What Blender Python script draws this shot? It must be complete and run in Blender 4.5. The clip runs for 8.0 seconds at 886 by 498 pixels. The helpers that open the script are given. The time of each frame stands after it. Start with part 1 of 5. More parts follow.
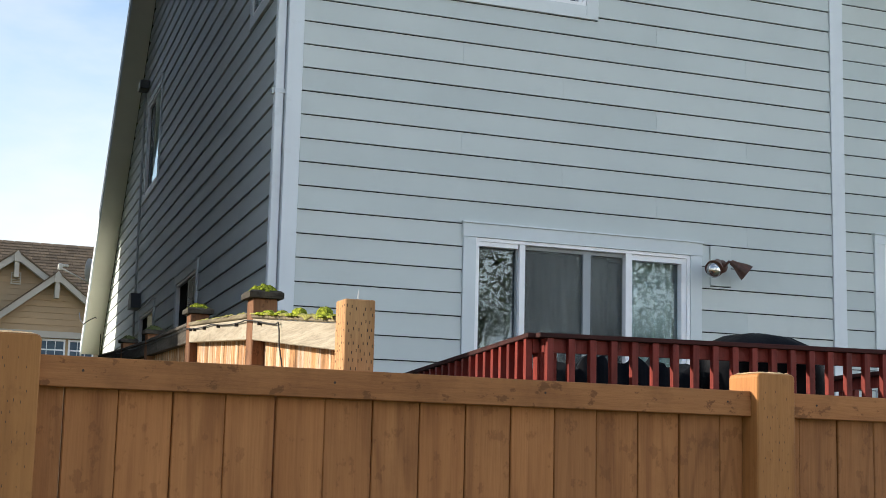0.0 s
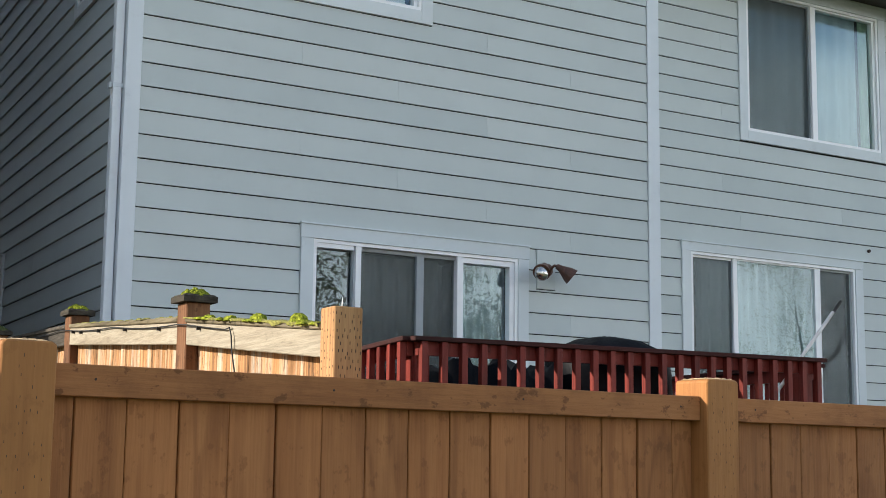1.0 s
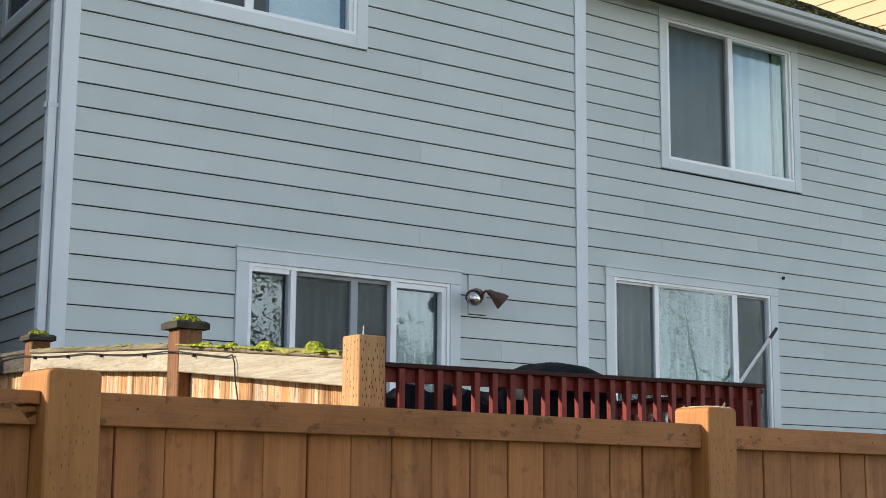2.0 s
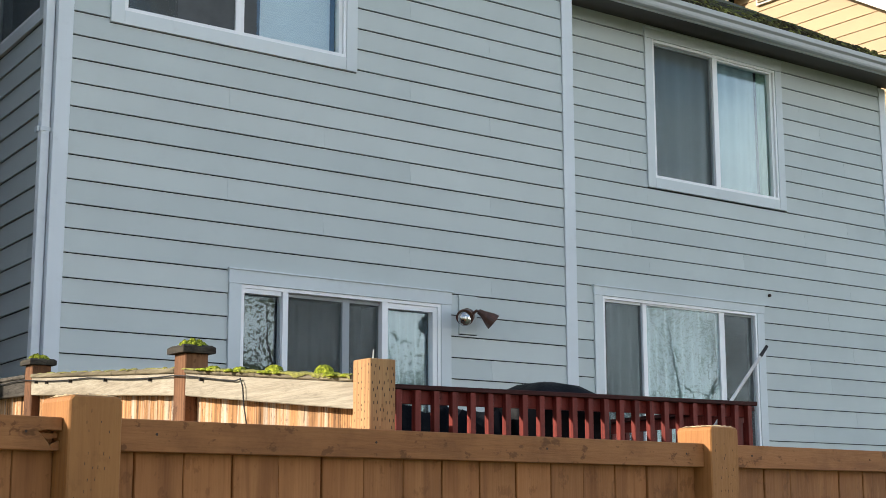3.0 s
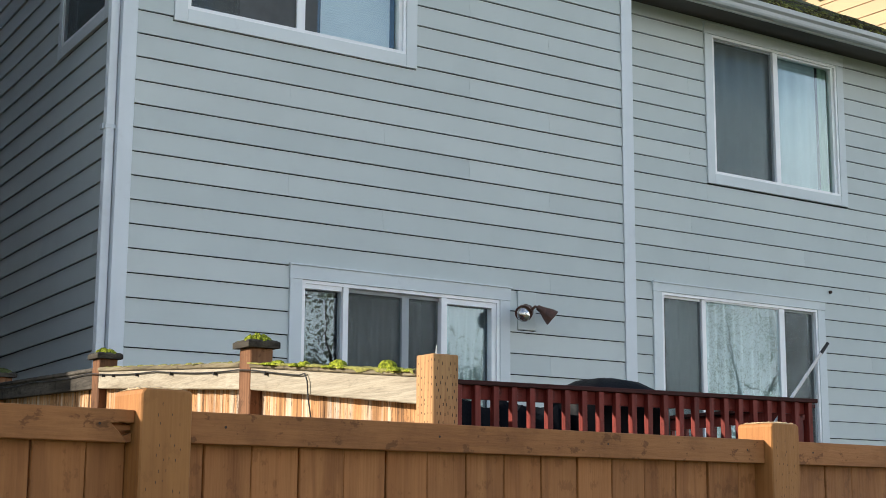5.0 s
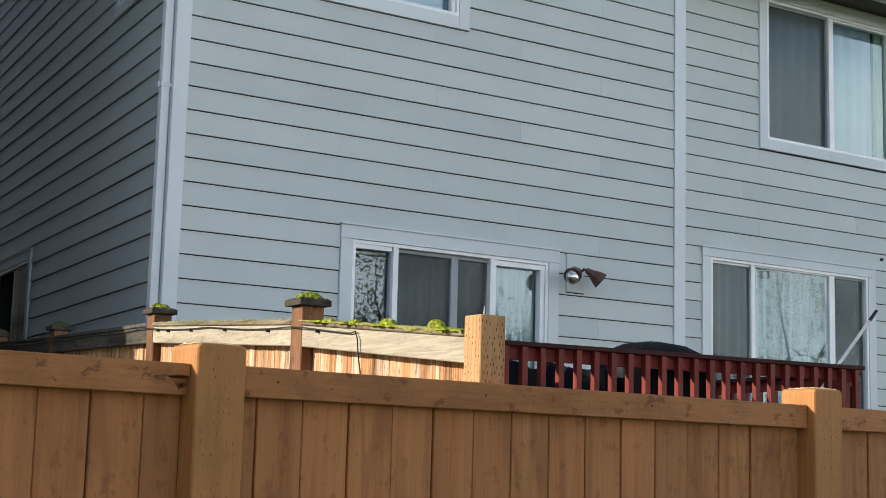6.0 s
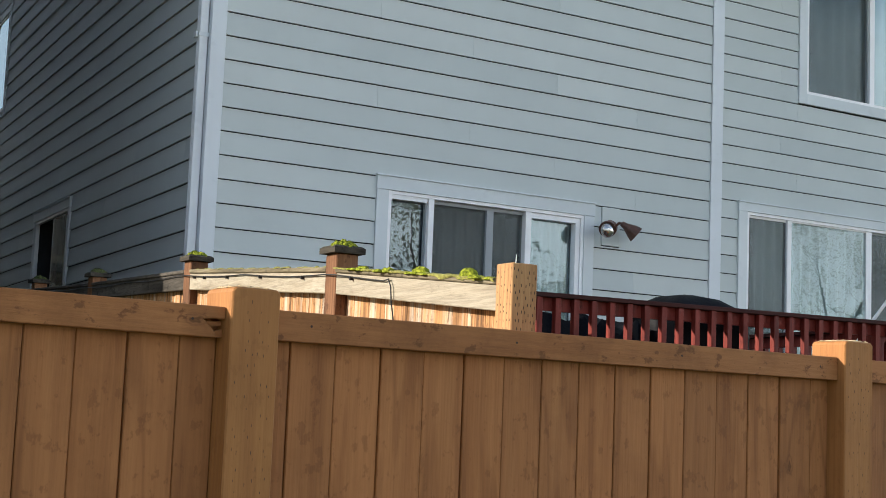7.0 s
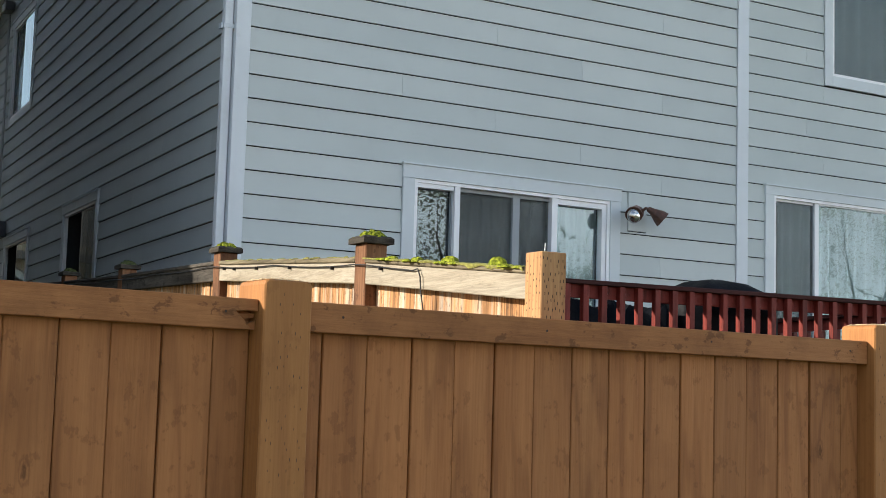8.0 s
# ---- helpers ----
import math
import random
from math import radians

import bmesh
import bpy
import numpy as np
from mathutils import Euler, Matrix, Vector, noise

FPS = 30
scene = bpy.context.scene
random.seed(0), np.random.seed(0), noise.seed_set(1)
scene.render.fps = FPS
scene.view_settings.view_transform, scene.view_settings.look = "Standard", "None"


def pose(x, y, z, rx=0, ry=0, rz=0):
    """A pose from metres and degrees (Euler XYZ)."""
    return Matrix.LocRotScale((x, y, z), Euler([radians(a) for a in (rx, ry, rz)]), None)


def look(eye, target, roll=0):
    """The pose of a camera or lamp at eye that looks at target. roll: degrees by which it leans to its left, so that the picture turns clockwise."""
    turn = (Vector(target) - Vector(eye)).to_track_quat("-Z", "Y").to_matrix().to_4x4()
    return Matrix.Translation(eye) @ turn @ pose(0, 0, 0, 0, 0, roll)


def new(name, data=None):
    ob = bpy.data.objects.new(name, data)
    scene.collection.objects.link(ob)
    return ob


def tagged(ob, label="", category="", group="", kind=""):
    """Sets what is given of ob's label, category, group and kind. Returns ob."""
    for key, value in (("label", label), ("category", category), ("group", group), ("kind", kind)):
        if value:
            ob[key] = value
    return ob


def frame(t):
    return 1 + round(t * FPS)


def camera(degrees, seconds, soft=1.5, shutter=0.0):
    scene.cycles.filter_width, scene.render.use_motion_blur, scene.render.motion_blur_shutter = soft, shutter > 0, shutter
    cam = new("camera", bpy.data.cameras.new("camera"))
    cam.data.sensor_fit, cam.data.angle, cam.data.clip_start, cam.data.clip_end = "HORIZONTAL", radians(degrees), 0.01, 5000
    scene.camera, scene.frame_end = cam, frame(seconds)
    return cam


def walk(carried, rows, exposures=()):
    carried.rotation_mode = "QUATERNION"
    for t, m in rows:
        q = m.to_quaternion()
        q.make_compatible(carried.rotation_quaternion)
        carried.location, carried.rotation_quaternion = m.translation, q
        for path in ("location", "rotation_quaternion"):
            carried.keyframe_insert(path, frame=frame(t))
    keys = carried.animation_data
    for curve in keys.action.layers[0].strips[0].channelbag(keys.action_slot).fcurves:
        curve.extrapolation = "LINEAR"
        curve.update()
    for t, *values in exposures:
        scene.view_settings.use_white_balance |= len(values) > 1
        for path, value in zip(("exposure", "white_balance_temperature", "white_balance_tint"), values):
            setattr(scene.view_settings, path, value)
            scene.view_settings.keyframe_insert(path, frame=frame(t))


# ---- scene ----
cam = camera(33.616, 8.0, soft=0.62)
PATH = [
    (0, (-2.726, -10.216, 1.596), (-2.0086, -8.3727, 1.8943), 1.36),
    (0.5, (-3.035, -10.038, 1.593), (-2.1347, -8.2761, 1.8873), 0.79),
    (1, (-3.350, -9.955, 1.608), (-2.3267, -8.2638, 1.9091), 0.68),
    (1.5, (-3.550, -9.861, 1.616), (-2.4468, -8.2233, 1.9316), 0.56),
    (2, (-3.681, -9.748, 1.620), (-2.5299, -8.1465, 1.9533), 0.40),
    (3.5, (-3.797, -9.770, 1.628), (-2.6282, -8.1886, 1.9934), -0.22),
    (4, (-3.810, -9.787, 1.629), (-2.6604, -8.1921, 1.9949), -0.26),
    (4.5, (-3.813, -9.773, 1.624), (-2.6837, -8.1624, 1.9880), -0.09),
    (6, (-3.867, -9.853, 1.612), (-2.8120, -8.1801, 1.9099), 1.54),
    (6.5, (-3.876, -9.877, 1.593), (-2.8437, -8.1845, 1.8560), 2.03),
    (7, (-3.875, -9.889, 1.591), (-2.8563, -8.1838, 1.8249), 2.30),
    (7.5, (-3.873, -9.884, 1.596), (-2.8650, -8.1697, 1.8139), 2.12),
    (8, (-3.898, -9.905, 1.597), (-2.9075, -8.1808, 1.8115), 1.69),
]
walk(cam, [(t, look(eye, target, roll)) for t, eye, target, roll in PATH], exposures=[(0, 1.45), (1.0, 1.36), (3.5, 1.41), (6.5, 1.38), (8.0, 1.40)])

# ---- world, sun, exposure ----
SUN_DIR = Vector((-0.847, 0.359, 0.391)).normalized()
world = bpy.data.worlds.new("world")
scene.world = world
world.use_nodes = True
wn = world.node_tree
wn.nodes.clear()
sky = wn.nodes.new("ShaderNodeTexSky")
sky.sky_type = "NISHITA"
sky.sun_disc = False
sky.sun_elevation = math.asin(SUN_DIR.z)
sky.sun_rotation = math.atan2(SUN_DIR.x, SUN_DIR.y)
sky.air_density, sky.dust_density, sky.ozone_density = 1.0, 0.9, 1.2
tc = wn.nodes.new("ShaderNodeTexCoord")
cmap = wn.nodes.new("ShaderNodeMapping")
cmap.inputs["Scale"].default_value = (1.2, 1.2, 3.0)
cn = wn.nodes.new("ShaderNodeTexNoise")
cn.inputs["Scale"].default_value = 1.6
cn.inputs["Detail"].default_value = 7.0
cn.inputs["Roughness"].default_value = 0.55
cr = wn.nodes.new("ShaderNodeMapRange")
cr.inputs["From Min"].default_value, cr.inputs["From Max"].default_value = 0.41, 0.63
mixc = wn.nodes.new("ShaderNodeMix")
mixc.data_type = "RGBA"
dot = wn.nodes.new("ShaderNodeVectorMath")
dot.operation = "DOT_PRODUCT"
dot.inputs[1].default_value = SUN_DIR
wn.links.new(tc.outputs["Generated"], dot.inputs[0])
front = wn.nodes.new("ShaderNodeMapRange")
front.interpolation_type = "SMOOTHSTEP"
front.inputs["From Min"].default_value, front.inputs["From Max"].default_value = -0.7, 0.6
wn.links.new(dot.outputs["Value"], front.inputs["Value"])
cloudc = wn.nodes.new("ShaderNodeMix")
cloudc.data_type = "RGBA"
cloudc.inputs["A"].default_value = (11.6, 11.9, 11.9, 1)
cloudc.inputs["B"].default_value = (3.2, 3.38, 3.5, 1)
wn.links.new(front.outputs["Result"], cloudc.inputs["Factor"])
wn.links.new(cloudc.outputs["Result"], mixc.inputs["B"])
bg = wn.nodes.new("ShaderNodeBackground")
bg.inputs["Strength"].default_value = 0.09
wo = wn.nodes.new("ShaderNodeOutputWorld")
wn.links.new(tc.outputs["Generated"], cmap.inputs["Vector"])
wn.links.new(cmap.outputs["Vector"], cn.inputs["Vector"])
sep = wn.nodes.new("ShaderNodeSeparateXYZ")
wn.links.new(tc.outputs["Generated"], sep.inputs[0])
low = wn.nodes.new("ShaderNodeMapRange")
low.inputs["From Min"].default_value, low.inputs["From Max"].default_value = 0.10, 0.36
low.inputs["To Min"].default_value, low.inputs["To Max"].default_value = 0.12, -0.09
wn.links.new(sep.outputs["Z"], low.inputs["Value"])
addc = wn.nodes.new("ShaderNodeMath")
wn.links.new(cn.outputs["Fac"], addc.inputs[0])
wn.links.new(low.outputs["Result"], addc.inputs[1])
wn.links.new(addc.outputs[0], cr.inputs["Value"])
wn.links.new(cr.outputs["Result"], mixc.inputs["Factor"])
wn.links.new(sky.outputs["Color"], mixc.inputs["A"])
wn.links.new(mixc.outputs["Result"], bg.inputs["Color"])
wn.links.new(bg.outputs["Background"], wo.inputs["Surface"])

sun_data = bpy.data.lights.new("sun", "SUN")
sun_data.energy, sun_data.angle, sun_data.color = 3.0, radians(0.6), (1.0, 0.91, 0.79)
sun = new("sun", sun_data)
sun.matrix_world = look(SUN_DIR * 50, (0, 0, 0))


# ---- materials ----
def material(name, rough=0.6, metal=0.0, spec=0.5):
    m = bpy.data.materials.new(name)
    m.use_nodes = True
    b = m.node_tree.nodes["Principled BSDF"]
    b.inputs["Roughness"].default_value = rough
    b.inputs["Metallic"].default_value = metal
    b.inputs["Specular IOR Level"].default_value = spec
    return m, m.node_tree, b


def node(nt, kind, **values):
    n = nt.nodes.new(kind)
    for k, v in values.items():
        n.inputs[k.replace("_", " ")].default_value = v
    return n


def coords(nt, scale=(1, 1, 1), turn=(0, 0, 0), shift=True):
    """Object coordinates, scaled, and shifted piece by piece."""
    t = nt.nodes.new("ShaderNodeTexCoord")
    m = nt.nodes.new("ShaderNodeMapping")
    m.inputs["Scale"].default_value = scale
    m.inputs["Rotation"].default_value = turn
    if shift:
        oi = nt.nodes.new("ShaderNodeObjectInfo")
        mu = nt.nodes.new("ShaderNodeVectorMath")
        mu.operation = "MULTIPLY_ADD"
        comb = nt.nodes.new("ShaderNodeCombineXYZ")
        for i in range(3):
            nt.links.new(oi.outputs["Random"], comb.inputs[i])
        mu.inputs[1].default_value = (37.0, 53.0, 71.0)
        nt.links.new(comb.outputs[0], mu.inputs[0])
        nt.links.new(t.outputs["Object"], mu.inputs[2])
        nt.links.new(mu.outputs[0], m.inputs["Vector"])
    else:
        nt.links.new(t.outputs["Object"], m.inputs["Vector"])
    return m.outputs["Vector"]


def ramp(nt, src, stops):
    r = nt.nodes.new("ShaderNodeValToRGB")
    els = r.color_ramp.elements
    while len(els) < len(stops):
        els.new(0.5)
    for e, (p, c) in zip(els, stops):
        e.position = p
        e.color = (*c, 1) if len(c) == 3 else c
    nt.links.new(src, r.inputs["Fac"])
    return r.outputs["Color"]


def mix(nt, fac, a, b, blend="MIX"):
    m = nt.nodes.new("ShaderNodeMix")
    m.data_type, m.blend_type = "RGBA", blend
    for key, v in (("Factor", fac), ("A", a), ("B", b)):
        if isinstance(v, (int, float)):
            m.inputs[key].default_value = v
        elif isinstance(v, tuple):
            m.inputs[key].default_value = (*v, 1)
        else:
            nt.links.new(v, m.inputs[key])
    return m.outputs["Result"]


def noise_fac(nt, vec, scale, detail=4.0, rough=0.55, lo=None, hi=None):
    n = node(nt, "ShaderNodeTexNoise", Scale=scale, Detail=detail, Roughness=rough)
    nt.links.new(vec, n.inputs["Vector"])
    out = n.outputs["Fac"]
    if lo is not None:
        r = node(nt, "ShaderNodeMapRange", From_Min=lo, From_Max=hi)
        nt.links.new(out, r.inputs["Value"])
        out = r.outputs["Result"]
    return out


def bump(nt, b, height, strength=0.3, distance=0.01):
    bn = node(nt, "ShaderNodeBump", Strength=strength, Distance=distance)
    nt.links.new(height, bn.inputs["Height"])
    nt.links.new(bn.outputs["Normal"], b.inputs["Normal"])


def painted(name, col, rough=0.55, vary=0.08, dirt=0.1, grain=(1, 1, 1)):
    """Paint on siding or trim, a little uneven and dusty."""
    m, nt, b = material(name, rough)
    v = coords(nt, grain)
    big = noise_fac(nt, v, 1.3, 3.0)
    fine = noise_fac(nt, v, 22.0, 5.0)
    dark = tuple(c * (1 - vary) for c in col)
    light = tuple(min(1, c * (1 + vary)) for c in col)
    c1 = ramp(nt, big, [(0.3, dark), (0.7, light)])
    oi = nt.nodes.new("ShaderNodeObjectInfo")
    tone = ramp(nt, oi.outputs["Random"], [(0.0, (0.94, 0.95, 0.95)), (1.0, (1.04, 1.03, 1.02))])
    c1 = mix(nt, 1.0, c1, tone, "MULTIPLY")
    stains = noise_fac(nt, v, 4.5, 6.0, 0.7, 0.56, 0.78)
    sm = nt.nodes.new("ShaderNodeMath")
    sm.operation = "MULTIPLY"
    sm.inputs[1].default_value = dirt
    nt.links.new(stains, sm.inputs[0])
    c2 = mix(nt, sm.outputs[0], c1, tuple(c * 0.55 for c in col))
    nt.links.new(c2, b.inputs["Base Color"])
    bump(nt, b, fine, 0.12, 0.004)
    return m


def wood(name, light, mid, dark, along=2, rough=0.7, stain=0.5, streak=0.5, scale=1.0, rings=0.6, stops=(0.28, 0.46, 0.72)):
    """Sawn boards: broad tone, growth rings, fine fibres, knots, crisp scuffs and stains."""
    m, nt, b = material(name, rough, spec=0.2)

    def grain(across, length):
        v = [across * scale] * 3
        v[along] = length
        return coords(nt, tuple(v))

    base = ramp(nt, noise_fac(nt, grain(9.0, 0.55), 1.0, 6.0, 0.62), [(stops[0], dark), (stops[1], mid), (stops[2], light)])
    mids = noise_fac(nt, grain(38.0, 1.6), 1.0, 5.0, 0.6)
    base = mix(nt, streak, base, ramp(nt, mids, [(0.30, (0.55, 0.52, 0.50)), (0.52, (1.0, 1.0, 1.0)), (0.75, (1.12, 1.12, 1.12))]), "MULTIPLY")
    fib = noise_fac(nt, grain(140.0, 5.0), 1.0, 4.0, 0.6)
    base = mix(nt, min(1.0, streak * 1.3), base, ramp(nt, fib, [(0.30, (0.66, 0.64, 0.62)), (0.55, (1.0, 1.0, 1.0)), (0.8, (1.08, 1.08, 1.08))]), "MULTIPLY")
    wv = nt.nodes.new("ShaderNodeTexWave")
    wv.wave_type = "RINGS"
    for key, val in (("Scale", 3.2), ("Distortion", 9.0), ("Detail", 3.0), ("Detail Scale", 0.6)):
        wv.inputs[key].default_value = val
    nt.links.new(grain(5.0, 0.45), wv.inputs["Vector"])
    base = mix(nt, rings, base, ramp(nt, wv.outputs["Fac"], [(0.0, (0.62, 0.58, 0.55)), (0.25, (0.98, 0.98, 0.98)), (1.0, (1.04, 1.04, 1.04))]), "MULTIPLY")
    shade = noise_fac(nt, coords(nt, (1, 1, 1)), 3.2, 7.0, 0.68, 0.5, 0.72)
    crisp = noise_fac(nt, grain(7.0, 5.0), 3.2, 9.0, 0.66, 0.575, 0.615)
    for fac, gain, tone in ((shade, stain, 0.6), (crisp, stain * 1.1, 0.55)):
        k = nt.nodes.new("ShaderNodeMath")
        k.operation, k.use_clamp = "MULTIPLY", True
        k.inputs[1].default_value = gain
        nt.links.new(fac, k.inputs[0])
        base = mix(nt, k.outputs[0], base, tuple(c * tone for c in dark))
    vo = node(nt, "ShaderNodeTexVoronoi", Scale=1.0)
    warp = node(nt, "ShaderNodeTexNoise", Scale=22.0, Detail=3.0)
    kv = coords(nt, tuple(2.2 if a == along else 5.0 for a in range(3)))
    nt.links.new(kv, warp.inputs["Vector"])
    wob = nt.nodes.new("ShaderNodeVectorMath")
    wob.operation = "MULTIPLY_ADD"
    wob.inputs[1].default_value = (0.06, 0.06, 0.06)
    nt.links.new(warp.outputs["Color"], wob.inputs[0])
    nt.links.new(kv, wob.inputs[2])
    nt.links.new(wob.outputs[0], vo.inputs["Vector"])
    kr = ramp(nt, vo.outputs["Distance"], [(0.0, (0.5, 0.5, 0.5)), (0.03, (0.35, 0.35, 0.35)), (0.045, (0.9, 0.9, 0.9)), (0.062, (0, 0, 0)), (0.075, (0.4, 0.4, 0.4)), (0.095, (0, 0, 0))])
    base = mix(nt, kr, base, tuple(c * 0.45 for c in dark))
    oi = nt.nodes.new("ShaderNodeObjectInfo")
    tone = ramp(nt, oi.outputs["Random"], [(0.0, (0.88, 0.88, 0.88)), (1.0, (1.1, 1.09, 1.07))])
    base = mix(nt, 1.0, base, tone, "MULTIPLY")
    nt.links.new(base, b.inputs["Base Color"])
    bump(nt, b, fib, 0.4, 0.004)
    return m


def plain(name, col, rough=0.5, metal=0.0, vary=0.12, scale=8.0, bumps=0.0):
    m, nt, b = material(name, rough, metal)
    v = coords(nt)
    f = noise_fac(nt, v, scale, 5.0)
    c = ramp(nt, f, [(0.3, tuple(x * (1 - vary) for x in col)), (0.7, tuple(min(1, x * (1 + vary)) for x in col))])
    nt.links.new(c, b.inputs["Base Color"])
    if bumps:
        bump(nt, b, noise_fac(nt, v, scale * 4, 5.0), bumps, 0.01)
    return m


def glass(name, tint=(1, 1, 1), gain=1.0, ripple=0.02):
    """A window pane: clear, with a Fresnel mirror on it."""
    m = bpy.data.materials.new(name)
    m.use_nodes = True
    nt = m.node_tree
    nt.nodes.clear()
    tr = nt.nodes.new("ShaderNodeBsdfTransparent")
    tr.inputs["Color"].default_value = (*tint, 1)
    gl = nt.nodes.new("ShaderNodeBsdfGlossy")
    gl.inputs["Roughness"].default_value = 0.0
    gl.inputs["Color"].default_value = (0.74, 0.90, 0.98, 1)
    fr = node(nt, "ShaderNodeFresnel", IOR=1.9)
    mu = nt.nodes.new("ShaderNodeMath")
    mu.operation, mu.use_clamp = "MULTIPLY", True
    mu.inputs[1].default_value = gain
    ms = nt.nodes.new("ShaderNodeMixShader")
    v = coords(nt)
    bn = node(nt, "ShaderNodeBump", Strength=ripple, Distance=0.02)
    nt.links.new(noise_fac(nt, v, 2.5, 2.0), bn.inputs["Height"])
    nt.links.new(bn.outputs["Normal"], gl.inputs["Normal"])
    out = nt.nodes.new("ShaderNodeOutputMaterial")
    nt.links.new(fr.outputs[0], mu.inputs[0])
    nt.links.new(mu.outputs[0], ms.inputs[0])
    nt.links.new(tr.outputs[0], ms.inputs[1])
    nt.links.new(gl.outputs[0], ms.inputs[2])
    nt.links.new(ms.outputs[0], out.inputs["Surface"])
    return m


def screen_mat(name, cover):
    """Fine insect mesh, grey, partly open."""
    m = bpy.data.materials.new(name)
    m.use_nodes = True
    nt = m.node_tree
    b = nt.nodes["Principled BSDF"]
    b.inputs["Base Color"].default_value = (0.115, 0.13, 0.128, 1)
    b.inputs["Roughness"].default_value = 0.7
    b.inputs["Alpha"].default_value = cover
    return m


M_CASING = painted("casing_paint", (0.705, 0.757, 0.772), 0.55, 0.05, 0.3)
M_SIDING = painted("siding_paint", (0.602, 0.652, 0.64), 0.6, 0.04, 0.10)
M_SIDING.node_tree.nodes["Principled BSDF"].inputs["Specular IOR Level"].default_value = 0.12
M_TRIM = painted("trim_paint", (0.745, 0.795, 0.825), 0.55, 0.05, 0.28)
M_VINYL = plain("white_vinyl", (0.94, 0.95, 0.96), 0.35, 0, 0.03)
# wall core, near-black to paint the shadow lines under laps and casings
M_SHEATH_SHADOW = plain("sheathing_shadow", (0.025, 0.027, 0.03), 0.8)
M_GLASS = glass("window_glass", (0.93, 0.97, 0.96), 1.4)
M_SCREEN = screen_mat("insect_screen", 0.32)
M_SCREEN_DOOR = screen_mat("door_screen", 0.40)
M_CURTAIN = plain("curtain_cloth", (0.45, 0.565, 0.59), 0.8, 0, 0.08, 3.0, 0.05)
M_CURTAIN_GREEN = plain("green_curtain_cloth", (0.34, 0.50, 0.36), 0.8, 0, 0.08, 3.0, 0.05)
M_CURTAIN_GREY = plain("grey_curtain_cloth", (0.20, 0.215, 0.22), 0.85, 0, 0.15, 3.0, 0.05)
M_BLIND = plain("blind_slats", (0.93, 0.95, 0.97), 0.6, 0, 0.04)
# indoor dimness is painted in as a near-black grey
M_ROOM_DIM = plain("dimmed_room", (0.10, 0.105, 0.108), 0.9)
M_FENCE = wood("brown_stain", (0.422, 0.184, 0.068), (0.364, 0.152, 0.054), (0.268, 0.105, 0.035), 2, 0.62, 0.34, 0.27, 1.0, 0.5)
M_FENCE_RAIL = wood("brown_stain_rail", (0.420, 0.184, 0.068), (0.361, 0.152, 0.054), (0.262, 0.104, 0.035), 0, 0.62, 0.68, 0.25, 1.0, 0.12)
M_FENCE_POST = wood("brown_stain_post", (0.410, 0.188, 0.062), (0.358, 0.159, 0.052), (0.275, 0.116, 0.037), 2, 0.6, 0.16, 0.22, 1.0, 0.25)
M_FLAKE = plain("worn_end_grain", (0.50, 0.36, 0.20), 0.85, 0, 0.45, 40.0, 0.6)
M_DARK = plain("dark_mark", (0.05, 0.03, 0.02), 0.9)
M_CEDAR_RAIL = wood("weathered_cedar_rail", (0.40, 0.365, 0.29), (0.335, 0.295, 0.225), (0.21, 0.175, 0.125), 1, 0.8, 0.22, 0.55, 1.6, 0.10)
M_CEDAR_OLD = wood("rotten_cedar", (0.17, 0.155, 0.13), (0.085, 0.075, 0.062), (0.03, 0.027, 0.022), 1, 0.9, 0.5, 0.7, 1.3, 0.3)
M_CEDAR = wood("cedar_boards", (0.60, 0.51, 0.40), (0.50, 0.26, 0.11), (0.07, 0.04, 0.025), 2, 0.8, 0.5, 0.95, 2.6, 0.35, (0.31, 0.47, 0.63))
M_CEDAR_POST = wood("cedar_post", (0.32, 0.165, 0.085), (0.21, 0.10, 0.05), (0.09, 0.045, 0.025), 2, 0.8, 0.45, 0.4)
M_TREATED = wood("treated_post", (0.50, 0.31, 0.15), (0.42, 0.24, 0.11), (0.28, 0.14, 0.06), 2, 0.7, 0.1, 0.5)
M_CAP = wood("old_cap_wood", (0.12, 0.105, 0.08), (0.045, 0.04, 0.032), (0.015, 0.014, 0.012), 1, 0.85, 0.4, 0.5)
M_TOP_BOARD = wood("grey_top_board", (0.30, 0.26, 0.18), (0.19, 0.16, 0.10), (0.06, 0.052, 0.035), 1, 0.85, 0.5, 0.6)
M_RED = wood("red_stain", (0.24, 0.042, 0.030), (0.19, 0.030, 0.022), (0.10, 0.016, 0.012), 2, 0.5, 0.3, 0.25)
M_RED_RAIL = wood("red_stain_rail", (0.07, 0.017, 0.014), (0.04, 0.012, 0.010), (0.018, 0.008, 0.007), 0, 0.7, 0.5, 0.25)
M_BLACK = plain("black_cover", (0.004, 0.0045, 0.006), 0.5, 0, 0.3, 6.0, 0.3)
M_BLACK.node_tree.nodes["Principled BSDF"].inputs["Specular IOR Level"].default_value = 0.06
M_CABLE = plain("black_cable", (0.012, 0.011, 0.011), 0.5)
M_WHITE_METAL = plain("white_metal", (0.72, 0.72, 0.70), 0.35)
M_GUTTER = painted("gutter_paint", (0.47, 0.49, 0.49), 0.4, 0.04, 0.2)
M_SOFFIT = painted("soffit_paint", (0.74, 0.72, 0.60), 0.6, 0.05, 0.1)
M_EAVE = painted("dark_eave_paint", (0.055, 0.045, 0.037), 0.7, 0.1, 0.1)
M_DARK_METAL = plain("dark_grey_metal", (0.06, 0.06, 0.06), 0.5)
